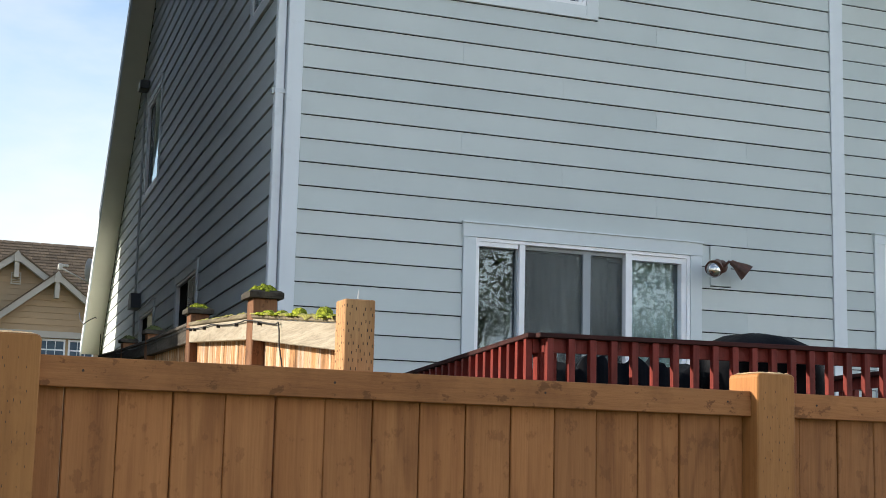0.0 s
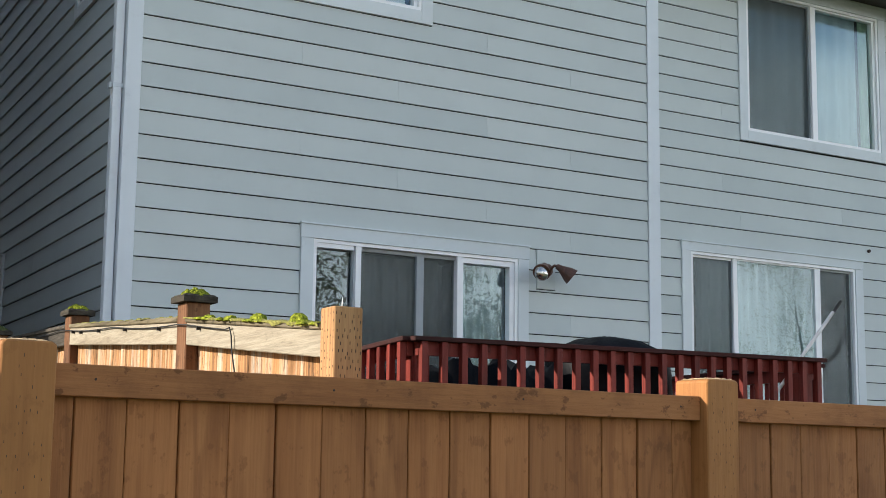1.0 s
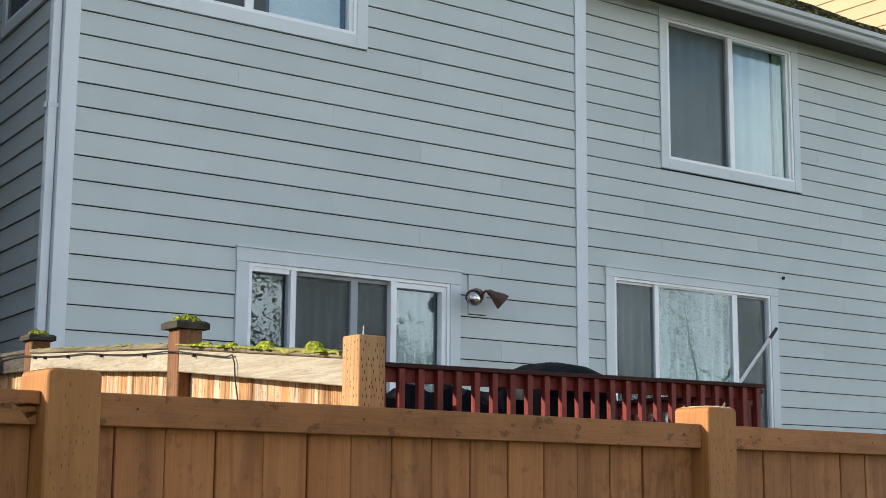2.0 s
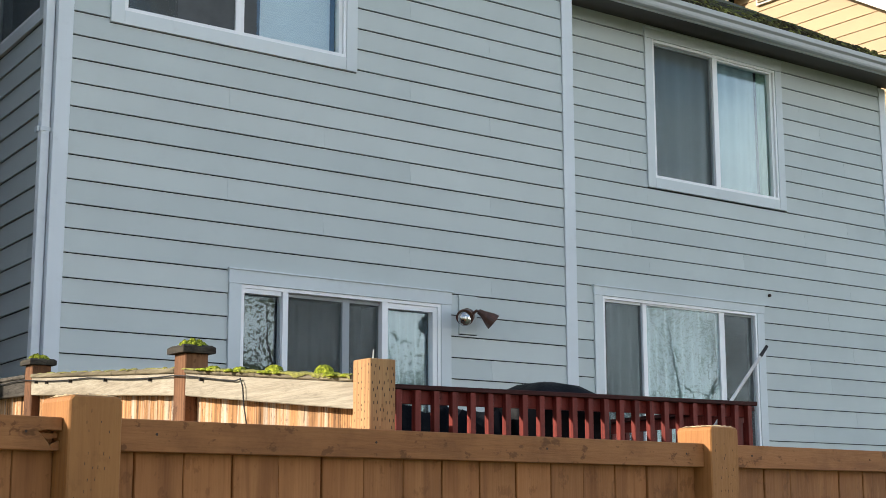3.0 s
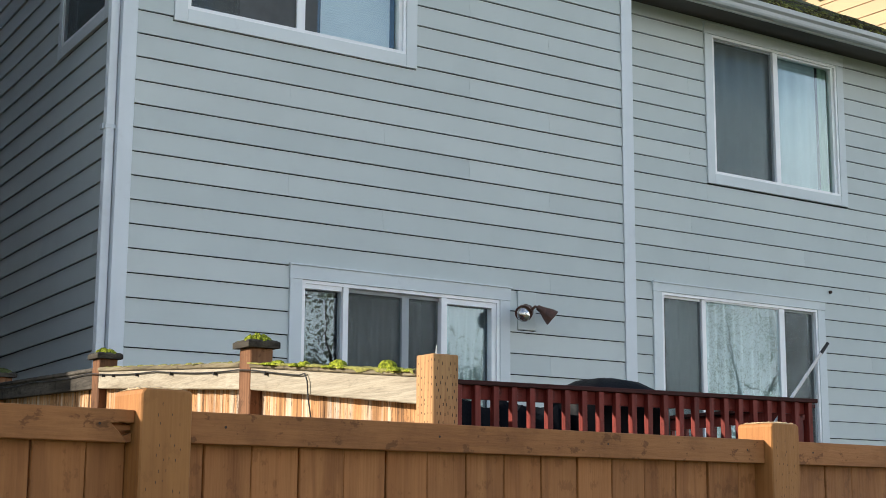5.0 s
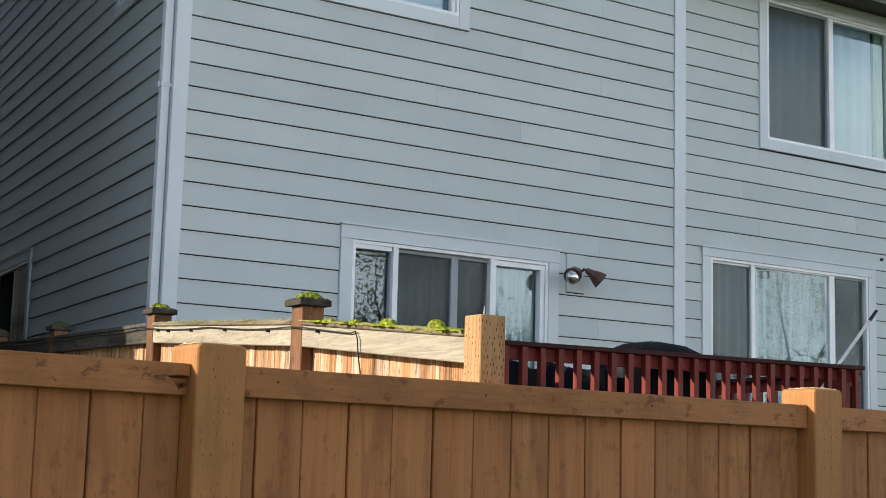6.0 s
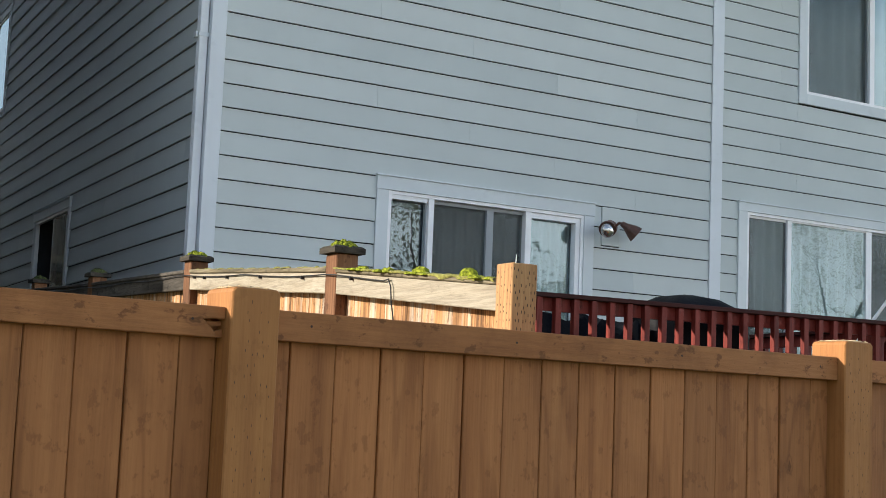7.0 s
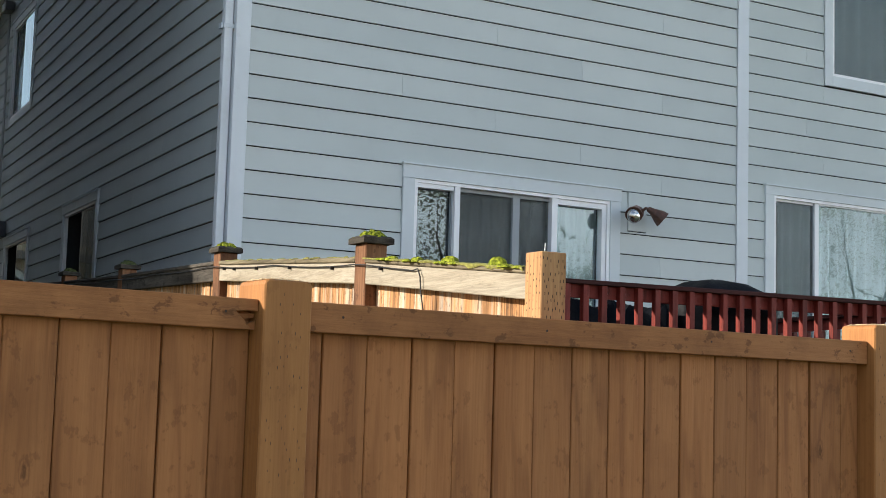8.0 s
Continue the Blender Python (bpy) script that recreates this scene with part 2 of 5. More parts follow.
M_BROWN_METAL = plain("brown_lamp_paint", (0.10, 0.045, 0.028), 0.45, 0, 0.3, 30.0)
M_CHROME = plain("bulb_chrome", (0.50, 0.49, 0.47), 0.12, 0.9)
M_YELLOW = painted("yellow_siding", (0.40, 0.27, 0.13), 0.6, 0.05, 0.05)
M_TAN = painted("tan_siding", (0.44, 0.305, 0.175), 0.6, 0.08, 0.1)
M_TAN_TRIM = painted("tan_trim", (0.50, 0.46, 0.40), 0.6, 0.05, 0.1)
M_VENT = plain("vent_paint", (0.36, 0.27, 0.15), 0.7)


def shingle_mat(name, a, b_, moss=None):
    m, nt, b = material(name, 0.9, spec=0.2)
    v = coords(nt)
    f = noise_fac(nt, v, 30.0, 5.0)
    c = ramp(nt, f, [(0.3, a), (0.7, b_)])
    oi = nt.nodes.new("ShaderNodeObjectInfo")
    tone = ramp(nt, oi.outputs["Random"], [(0.0, (0.7, 0.7, 0.7)), (1.0, (1.2, 1.18, 1.15))])
    c = mix(nt, 1.0, c, tone, "MULTIPLY")
    if moss:
        mf = noise_fac(nt, v, 9.0, 6.0, 0.65, 0.47, 0.58)
        c = mix(nt, mf, c, moss)
    nt.links.new(c, b.inputs["Base Color"])
    bump(nt, b, f, 0.6, 0.01)
    return m


M_SHINGLE = shingle_mat("mossy_shingle", (0.035, 0.033, 0.03), (0.09, 0.085, 0.07), (0.10, 0.12, 0.03))
M_SHINGLE_TAN = shingle_mat("brown_shingle", (0.10, 0.074, 0.05), (0.20, 0.148, 0.10))


def moss_mat():
    m, nt, b = material("moss", 0.95, spec=0.1)
    v = coords(nt)
    f = noise_fac(nt, v, 95.0, 6.0)
    c = ramp(nt, f, [(0.32, (0.05, 0.065, 0.008)), (0.52, (0.24, 0.28, 0.025)), (0.72, (0.50, 0.52, 0.06))])
    nt.links.new(c, b.inputs["Base Color"])
    bump(nt, b, noise_fac(nt, v, 160.0, 4.0), 1.0, 0.01)
    return m


M_MOSS = moss_mat()
M_MOSS_OLIVE = plain("olive_moss", (0.235, 0.225, 0.05), 0.95, 0, 0.5, 60.0, 0.8)
def roof_moss_mat():
    m, nt, b = material("roof_moss", 0.95, spec=0.1)
    geo = nt.nodes.new("ShaderNodeNewGeometry")
    c = ramp(nt, geo.outputs["Random Per Island"], [(0.0, (0.03, 0.024, 0.014)), (0.55, (0.065, 0.056, 0.02)), (1.0, (0.20, 0.20, 0.05))])
    nt.links.new(c, b.inputs["Base Color"])
    bump(nt, b, noise_fac(nt, coords(nt), 90.0, 4.0), 0.8, 0.01)
    return m


M_ROOF_MOSS = roof_moss_mat()
M_MOSS_DARK = plain("dark_moss", (0.07, 0.085, 0.02), 0.95, 0, 0.5, 50.0, 0.8)
M_LEAF = plain("leaf", (0.085, 0.11, 0.04), 0.6, 0, 0.4, 3.0)
M_BARK = plain("bark", (0.09, 0.07, 0.05), 0.9, 0, 0.3, 12.0, 0.5)
M_GRASS = plain("grass", (0.10, 0.11, 0.05), 0.95, 0, 0.35, 5.0, 0.4)
M_DECK = wood("deck_boards", (0.18, 0.06, 0.045), (0.14, 0.045, 0.035), (0.08, 0.03, 0.02), 0, 0.7, 0.4, 0.3)
M_PANE_FAR = plain("far_glass", (0.10, 0.14, 0.19), 0.08, 0.0, 0.1)
# near-black for unseen walls, keeps bounced light off the side wall
M_UNSEEN_DARK = painted("unseen_dark_walls", (0.05, 0.05, 0.05), 0.7, 0.05, 0.1)


# ---- mesh helpers ----
def plainmap(u, d, z):
    return (u, d, z)


def box(bm, a0, a1, b0, b1, c0, c1, to=plainmap):
    vs = [bm.verts.new(to(a, b, c)) for a in (a0, a1) for b in (b0, b1) for c in (c0, c1)]
    for q in ((0, 1, 3, 2), (4, 6, 7, 5), (0, 4, 5, 1), (2, 3, 7, 6), (0, 2, 6, 4), (1, 5, 7, 3)):
        bm.faces.new([vs[i] for i in q])
    return vs


def prism(bm, poly, d0, d1, to):
    """A flat polygon (u, z) drawn out from depth d0 to d1."""
    front = [bm.verts.new(to(u, d1, z)) for u, z in poly]
    back = [bm.verts.new(to(u, d0, z)) for u, z in poly]
    bm.faces.new(front)
    bm.faces.new(back[::-1])
    n = len(poly)
    for i in range(n):
        j = (i + 1) % n
        bm.faces.new((front[i], back[i], back[j], front[j]))


def tube(bm, points, radii, sides=10, close=True):
    rings = []
    for i, p in enumerate(points):
        p = Vector(p)
        a = Vector(points[max(i - 1, 0)])
        b = Vector(points[min(i + 1, len(points) - 1)])
        q = (b - a).to_track_quat("Z", "Y")
        r = radii[i] if isinstance(radii, (list, tuple)) else radii
        rings.append([bm.verts.new(p + q @ Vector((r * math.cos(k * math.tau / sides), r * math.sin(k * math.tau / sides), 0))) for k in range(sides)])
    for r0, r1 in zip(rings, rings[1:]):
        for k in range(sides):
            bm.faces.new((r0[k], r0[(k + 1) % sides], r1[(k + 1) % sides], r1[k]))
    if close:
        bm.faces.new(rings[0][::-1])
        bm.faces.new(rings[-1])


def finish(bm, bevel=0.0, smooth=False):
    bmesh.ops.recalc_face_normals(bm, faces=bm.faces)
    if bevel:
        bmesh.ops.bevel(bm, geom=list(bm.edges), offset=bevel, segments=1, affect="EDGES", clamp_overlap=True)
    if smooth:
        for f in bm.faces:
            f.smooth = True
    return bm


def part(name, bm, mat, parent=None, label="", bevel=0.0, smooth=False):
    finish(bm, bevel, smooth)
    me = bpy.data.meshes.new(name)
    bm.to_mesh(me)
    bm.free()
    me.materials.append(mat)
    ob = new(name, me)
    if parent:
        ob.parent = parent
        ob.matrix_parent_inverse = parent.matrix_world.inverted()
    if label:
        ob["label"] = label
    return ob


def sheet(name, bm, mat, parent, to):
    """A single pane of glass whose front looks out of the wall."""
    out = Vector(to(0, 1, 0)) - Vector(to(0, 0, 0))
    bm.normal_update()
    for f in bm.faces:
        if f.normal.dot(out) < 0:
            f.normal_flip()
    me = bpy.data.meshes.new(name)
    bm.to_mesh(me)
    bm.free()
    me.materials.append(mat)
    ob = new(name, me)
    ob.parent = parent
    ob.matrix_parent_inverse = parent.matrix_world.inverted()
    return ob


def thing(name, label, category, group="", kind="", at=(0, 0, 0)):
    ob = new(name)
    ob.empty_display_size = 0.1
    ob.matrix_world = Matrix.Translation(at)
    return tagged(ob, label, category, group, kind)


def one(name, mat, label, category, group="", kind="", bevel=0.0, smooth=False):
    """Finishes a bmesh as a top-level thing: one(...)(bm)."""
    def made(bm):
        return tagged(part(name, bm, mat, None, "", bevel, smooth), label, category, group, kind)
    return made


rnd = random.Random(7)

# ---- the plan ----
LAP, ZA = 0.1778, 4.35          # siding exposure, height of one course's lower edge
Y_RIGHT = 0.658                 # the set-back part of the rear wall
X_TRIM0, X_TRIM1 = 4.771, 4.876
X_END = 10.39
Y_FRONT = 14.6
TOP_MAIN = 8.0
DECK_Z = 1.40
SIDE = radians(3.5)             # the side wall leans off square by this much
RAKE_OUT = 0.33                 # overhang of the side roof


def on_main(u, d, z):
    return (u, -d, z)


def on_right(u, d, z):
    return (u, Y_RIGHT - d, z)


def on_left(u, d, z):
    return (u * math.sin(SIDE) - d * math.cos(SIDE), u * math.cos(SIDE) + d * math.sin(SIDE), z)


def rake_z(y):
    return 7.30 - 0.78 * (y - 9.9)


# casing outlines: u0, u1, z0, z1
DOOR = (1.405, 3.490, DECK_Z, 3.463)
DOOR_R = (5.705, 8.125, DECK_Z, 3.808)
UP_L = (0.380, 2.535, 5.208, 6.79)
UP_R = (6.475, 8.568, 4.893, 6.572)
LW_UP = (0.304, 1.620, 5.245, 6.85)
LW_LOW = (4.02, 5.62, 2.05, 3.60)
LW_FAR = (7.50, 9.10, 2.05, 3.56)
LW_FAR_UP = (7.82, 9.34, 5.05, 6.44)

# ---- ground ----
bm = bmesh.new()
bmesh.ops.create_grid(bm, x_segments=8, y_segments=8, size=600)
ground = tagged(part("ground", bm, M_GRASS), "short green lawn around the houses", "ground", kind="structure")


# ---- house walls ----
def wall_slab(name, to, u0, u1, z0, z1, holes, label, top=None):
    """A wall of boards and studs with real openings."""
    us = sorted({u0, u1, *[h[0] + 0.09 for h in holes], *[h[1] - 0.09 for h in holes]})
    zs = sorted({z0, z1, *[h[2] + 0.02 for h in holes], *[h[3] - 0.09 for h in holes]})
    bm = bmesh.new()
    for a, b in zip(us, us[1:]):
        for c, d in zip(zs, zs[1:]):
            mu, mz = (a + b) / 2, (c + d) / 2
            if any(h[0] < mu < h[1] and h[2] < mz < h[3] for h in holes):
                continue
            if top and mz > top(mu):
                continue
            box(bm, a, b, -0.15, -0.004, c, d, to)
    return tagged(part(name, bm, M_SHEATH_SHADOW), label, "wall", kind="structure")


def siding(parent, to, u0, u1, z0, z1, holes, joints, limit=None, base=ZA, lap=LAP):
    """Lap siding, board by board, cut round the openings."""
    k0 = math.floor((z0 - base) / lap)
    k1 = math.ceil((z1 - base) / lap)
    for k in range(k0, k1):
        # 8 mm slot above each board bares the dark core as a painted lap shadow
        zb, zt = base + k * lap, base + (k + 1) * lap - 0.008
        end = limit((zb + zt) / 2) if limit else u1
        if end - u0 < 0.05:
            continue
        lean = rnd.uniform(-0.0007, 0.0007)

        def dep(z):
            return 0.0195 - 0.0135 * (z - zb) / lap + lean

        xs = [u0, *[j for j in sorted(joints(k)) if u0 + 0.12 < j < end - 0.12 and not any(h[0] - 0.1 < j < h[1] + 0.1 and h[2] < zt and h[3] > zb for h in holes)], end]
        for p, q in zip(xs, xs[1:]):
            p, q = p + (0.0005 if p != u0 else 0), q - (0.0005 if q != end else 0)
            boards = [[(p, q, zb, zt)]]
            for h0, h1, g0, g1 in holes:
                nxt = []
                for cells in boards:
                    hit = any(h0 < b and h1 > a and g0 < d - 0.02 and g1 > c + 0.02 for a, b, c, d in cells)
                    if not hit:
                        nxt.append(cells)
                        continue
                    strips, sides = [], []
                    for a, b, c, d in cells:
                        if not (h0 < b and h1 > a and g0 < d - 0.02 and g1 > c + 0.02):
                            strips.append((a, b, c, d))
                            continue
                        # wider gap below an opening draws the shadow line under its casing
                        lo, hi = max(c, min(d, g0 - 0.008)), max(c, min(d, g1 + 0.003))
                        strips += [(a, b, c, lo)] * (lo - c > 0.012) + [(a, b, hi, d)] * (d - hi > 0.012)
                        z_lo, z_hi = (lo if lo - c > 0.012 else c), (hi if d - hi > 0.012 else d)
                        sides += [(a, h0 - 0.003, z_lo, z_hi)] * (h0 - 0.003 - a > 0.01)
                        sides += [(h1 + 0.003, b, z_lo, z_hi)] * (b - h1 - 0.003 > 0.01)
                    nxt += [strips + sides] if strips else [[x] for x in sides]
                boards = nxt
            for cells in boards:
                bm = bmesh.new()
                for a, b, c, d in cells:
                    vs = []
                    for u in (a, b):
                        for z in (c, d):
                            vs.append(bm.verts.new(to(u, 0.001, z)))
                            vs.append(bm.verts.new(to(u, dep(z), z)))
                    for f in ((0, 1, 3, 2), (4, 6, 7, 5), (0, 4, 5, 1), (2, 3, 7, 6), (0, 2, 6, 4), (1, 5, 7, 3)):
                        bm.faces.new([vs[i] for i in f])
                part("siding_board", bm, M_SIDING, parent)


wall_main = wall_slab("wall_rear", on_main, 0.0, X_TRIM1, 0.0, TOP_MAIN, [DOOR, UP_L], "rear house wall clad in grey-green lap siding")
wall_right = wall_slab("wall_rear_setback", on_right, X_TRIM1, X_END, 0.0, 6.70, [DOOR_R, UP_R], "set-back rear wall clad in grey-green lap siding")
wall_left = wall_slab("wall_side", on_left, 0.16, Y_FRONT, 0.0, 8.6, [LW_UP, LW_LOW, LW_FAR, LW_FAR_UP], "shaded side wall clad in grey lap siding", top=rake_z)
bm = bmesh.new()
box(bm, X_TRIM1 - 0.15, X_TRIM1 - 0.01, 0.16, Y_RIGHT + 0.3, 0, TOP_MAIN)
box(bm, X_END - 0.15, X_END, Y_RIGHT + 0.16, Y_FRONT, 0, 6.5)
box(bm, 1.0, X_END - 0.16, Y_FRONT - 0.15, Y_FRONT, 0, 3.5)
tagged(part("wall_far_sides", bm, M_UNSEEN_DARK), "plain outer walls closing the house", "wall", kind="structure")

# ---- house roof over the set-back wall ----
EAVE_Y = Y_RIGHT - 0.47
bm = bmesh.new()
PITCH = 0.575
roof_run = 6.0
prism(bm, [(EAVE_Y - 0.06, 6.655), (EAVE_Y + roof_run, 6.655 + PITCH * (roof_run + 0.06)), (EAVE_Y + roof_run, 6.750 + PITCH * (roof_run + 0.06)), (EAVE_Y - 0.06, 6.680)],
      X_TRIM1 + 0.01, X_END + 0.32, lambda u, d, z: (d, u, z))
roof_right = tagged(part("roof_setback", bm, M_SHINGLE), "mossy dark shingle roof above the gutter", "roof", kind="structure")

def on_slope(x, run, lift):
    return (x, EAVE_Y - 0.06 + run, 6.680 + (PITCH + 0.0115) * run + lift)


rv, rf = [], []
for row in range(16):
    x = 5.0 + rnd.uniform(0, 0.15)
    while x < X_END + 0.30:
        w = rnd.uniform(0.10, 0.2)
        r0, th = row * 0.14 + rnd.uniform(-0.008, 0.008), rnd.uniform(0.008, 0.016)
        n0 = len(rv)
        rv += [on_slope(x, r0, 0.002), on_slope(x + w - 0.008, r0, 0.002), on_slope(x + w - 0.008, r0, 0.006 + th), on_slope(x, r0, 0.006 + th), on_slope(x, r0 + 0.15, 0.004), on_slope(x + w - 0.008, r0 + 0.15, 0.004)]
        rf += [(n0, n0 + 1, n0 + 2, n0 + 3), (n0 + 3, n0 + 2, n0 + 5, n0 + 4), (n0, n0 + 3, n0 + 4), (n0 + 1, n0 + 5, n0 + 2)]
        x += w
me = bpy.data.meshes.new("shingles")
me.from_pydata(rv, [], rf)
me.materials.append(M_SHINGLE)
tabs = new("shingle_course", me)
tabs.parent = roof_right
tagged(tabs, "rough weathered shingle tabs", kind="stuff")
rv, rf = [], []
for i in range(1500):
    x, run = rnd.uniform(5.2, X_END + 0.28), abs(rnd.gauss(0, 0.55))
    if run > 2.1 or noise.noise((x * 1.6, run * 2.0, 4.0)) < -0.15:
        continue
    r, h = rnd.uniform(0.02, 0.06), rnd.uniform(0.012, 0.05)
    c = Vector(on_slope(x, run, 0.01))
    n0 = len(rv)
    for k in range(7):
        a = k * math.tau / 7
        q = r * rnd.uniform(0.7, 1.2)
        rv.append(on_slope(x + q * math.cos(a), run + q * math.sin(a), 0.0))
    for k in range(7):
        a = k * math.tau / 7 + 0.3
        q = r * rnd.uniform(0.4, 0.7)
        rv.append(on_slope(x + q * math.cos(a), run + q * math.sin(a), 0.01 + h * rnd.uniform(0.6, 1.0)))
    rv.append(on_slope(x, run, 0.012 + h))
    for k in range(7):
        m = (k + 1) % 7
        rf += [(n0 + k, n0 + m, n0 + 7 + m, n0 + 7 + k), (n0 + 7 + k, n0 + 7 + m, n0 + 14)]
me = bpy.data.meshes.new("roof_moss")
me.from_pydata(rv, [], rf)
me.materials.append(M_ROOF_MOSS)
rm = new("roof_moss", me)
rm.parent = roof_right
tagged(rm, "clumps of olive moss on the shingles", kind="stuff")

# main roof: rear and front slopes
bm = bmesh.new()
RIDGE_Y = 5.06
RIDGE_Z = rake_z(RIDGE_Y)
for y0, z0, y1, z1 in ((-0.45, rake_z(2 * RIDGE_Y + 0.45), RIDGE_Y, RIDGE_Z), (RIDGE_Y, RIDGE_Z, Y_FRONT + 0.35, rake_z(Y_FRONT + 0.35))):
    prism(bm, [(y0, z0 + 0.03), (y1, z1 + 0.03), (y1, z1 + 0.16), (y0, z0 + 0.16)], -RAKE_OUT, X_TRIM1 + 0.2, lambda u, d, z: (u * math.tan(SIDE) + d if d < 0 else d, u, z))
roof_main = tagged(part("roof_main", bm, M_SHINGLE), "steep dark shingle main roof", "roof", kind="structure")


def bar(bm, p, q, w, h):
    """A straight timber from p to q, w wide across and h high."""
    p, q = Vector(p), Vector(q)
    ax = (q - p).normalized()
    side = ax.cross(Vector((0, 0, 1))).normalized()
    up = side.cross(ax)
    vs = [bm.verts.new(c + side * (sx * w / 2) + up * (sz * h / 2)) for c in (p, q) for sx in (-1, 1) for sz in (-1, 1)]
    for f in ((0, 1, 3, 2), (4, 6, 7, 5), (0, 4, 5, 1), (2, 3, 7, 6), (0, 2, 6, 4), (1, 5, 7, 3)):
        bm.faces.new([vs[i] for i in f])


# rake board, soffit and trim along the sloping side roof
bm = bmesh.new()
bar(bm, on_left(RIDGE_Y, RAKE_OUT + 0.012, RIDGE_Z + 0.02), on_left(Y_FRONT + 0.3, RAKE_OUT + 0.012, rake_z(Y_FRONT + 0.3) + 0.02), 0.022, 0.20)
part("rake_board", bm, M_TRIM, roof_main, "pale painted rake board")
bm = bmesh.new()
prism(bm, [(RIDGE_Y, RIDGE_Z - 0.02), (Y_FRONT + 0.3, rake_z(Y_FRONT + 0.3) - 0.02), (Y_FRONT + 0.3, rake_z(Y_FRONT + 0.3) + 0.026), (RIDGE_Y, RIDGE_Z + 0.026)], 0.02, RAKE_OUT, on_left)
part("rake_soffit", bm, M_SOFFIT, roof_main, "cream painted soffit under the rake")

# eave: soffit, fascia, gutter
bm = bmesh.new()
prism(bm, [(EAVE_Y + 0.005, 6.571), (Y_RIGHT - 0.004, 6.615), (Y_RIGHT - 0.004, 6.65), (EAVE_Y + 0.005, 6.606)], X_TRIM1 + 0.005, X_END + 0.3, lambda u, d, z: (d, u, z))
tagged(part("soffit", bm, M_EAVE), "painted soffit under the eave", "soffit", kind="structure")
bm = bmesh.new()
box(bm, X_TRIM1 + 0.005, X_END + 0.32, EAVE_Y - 0.02, EAVE_Y + 0.004, 6.545, 6.654)
tagged(part("fascia_board", bm, M_GUTTER), "grey painted fascia board behind the gutter", "fascia", kind="structure")
gutter = thing("gutter", "grey metal rain gutter along the eave", "gutter", at=(X_TRIM1, EAVE_Y, 6.590))
bm = bmesh.new()
prof = [(-0.022, 6.560), (-0.085, 6.560), (-0.095, 6.580), (-0.10, 6.615), (-0.13, 6.635), (-0.135, 6.680), (-0.12, 6.685), (-0.12, 6.670), (-0.115, 6.645), (-0.09, 6.625), (-0.085, 6.575), (-0.022, 6.570)]
prism(bm, [(EAVE_Y + a, b) for a, b in prof], X_TRIM1 + 0.006, X_END + 0.34, lambda u, d, z: (d, u, z))
part("trough", bm, M_GUTTER, gutter)
bm = bmesh.new()
prism(bm, [(EAVE_Y - 0.022, 6.560), (EAVE_Y - 0.085, 6.560), (EAVE_Y - 0.13, 6.635), (EAVE_Y - 0.135, 6.680), (EAVE_Y - 0.022, 6.680)], X_END + 0.341, X_END + 0.345, lambda u, d, z: (d, u, z))
part("end_cap", bm, M_GUTTER, gutter)

# corner boards
bm = bmesh.new()
box(bm, -0.022, 0.094, -0.028, 0.0, 0.3, TOP_MAIN)
box(bm, -0.022, 0.0, 0.002, 0.10, 0.3, TOP_MAIN)
tagged(part("corner_trim", bm, M_TRIM, bevel=0.002), "pale painted corner board of the house", "trim", kind="structure")
bm = bmesh.new()
box(bm, X_TRIM0, X_TRIM1 + 0.002, -0.026, -0.001, 0.3, TOP_MAIN)
box(bm, X_TRIM1 - 0.001, X_TRIM1 + 0.024, -0.025, Y_RIGHT - 0.002, 0.3, 6.59)
tagged(part("corner_trim", bm, M_TRIM), "pale painted corner board at the set-back", "trim", kind="structure")
bm = bmesh.new()
box(bm, X_END - 0.09, X_END + 0.026, Y_RIGHT - 0.026, Y_RIGHT - 0.001, 0.3, 6.59)
tagged(part("corner_trim", bm, M_TRIM), "pale painted corner board at the far end", "trim", kind="structure")

# downspout at the near corner
spout = thing("downspout", "pale square downspout beside the house corner", "downspout", at=(-0.07, 0.06, 0.3))
bm = bmesh.new()
ridged = [(-0.034, 0.012), (-0.092, 0.012), (-0.097, 0.017), (-0.097, 0.028), (-0.093, 0.031), (-0.093, 0.035), (-0.097, 0.038), (-0.097, 0.049), (-0.093, 0.052), (-0.093, 0.056), (-0.097, 0.059), (-0.097, 0.07), (-0.092, 0.076), (-0.034, 0.076)]
prism(bm, ridged, 0.3, 7.6, lambda u, d, z: (u, z, d))
part("pipe", bm, M_TRIM, spout)
for z in (4.33, 2.2):
    bm = bmesh.new()
    box(bm, -0.102, -0.023, 0.007, 0.081, z - 0.015, z + 0.015)
    box(bm, -0.118, -0.1025, 0.03, 0.08, z - 0.02, z + 0.02)
    part("bracket", bm, M_TRIM, spout)


# ---- windows and doors ----
def curtain(name, to, u0, u1, z0, z1, d, mat, parent, folds=9, amp=0.02, label=""):
    bm = bmesh.new()
    n = folds * 8
    cols = []
    for i in range(n + 1):
        f = i / n
        w = amp * (math.sin(f * folds * math.tau) + 0.5 * math.sin(f * folds * 2.7 + 1.0))
        cols.append([bm.verts.new(to(u0 + (u1 - u0) * f, d + w * s, z)) for z, s in ((z0, 1.2), ((z0 + z1) / 2, 1.0), (z1, 0.5))])
    for a, b in zip(cols, cols[1:]):
        for j in range(2):
            bm.faces.new((a[j], b[j], b[j + 1], a[j + 1]))
    ob = part(name, bm, mat, parent, label, smooth=True)
    mod = ob.modifiers.new("thickness", "SOLIDIFY")
    mod.thickness = 0.003
    return ob


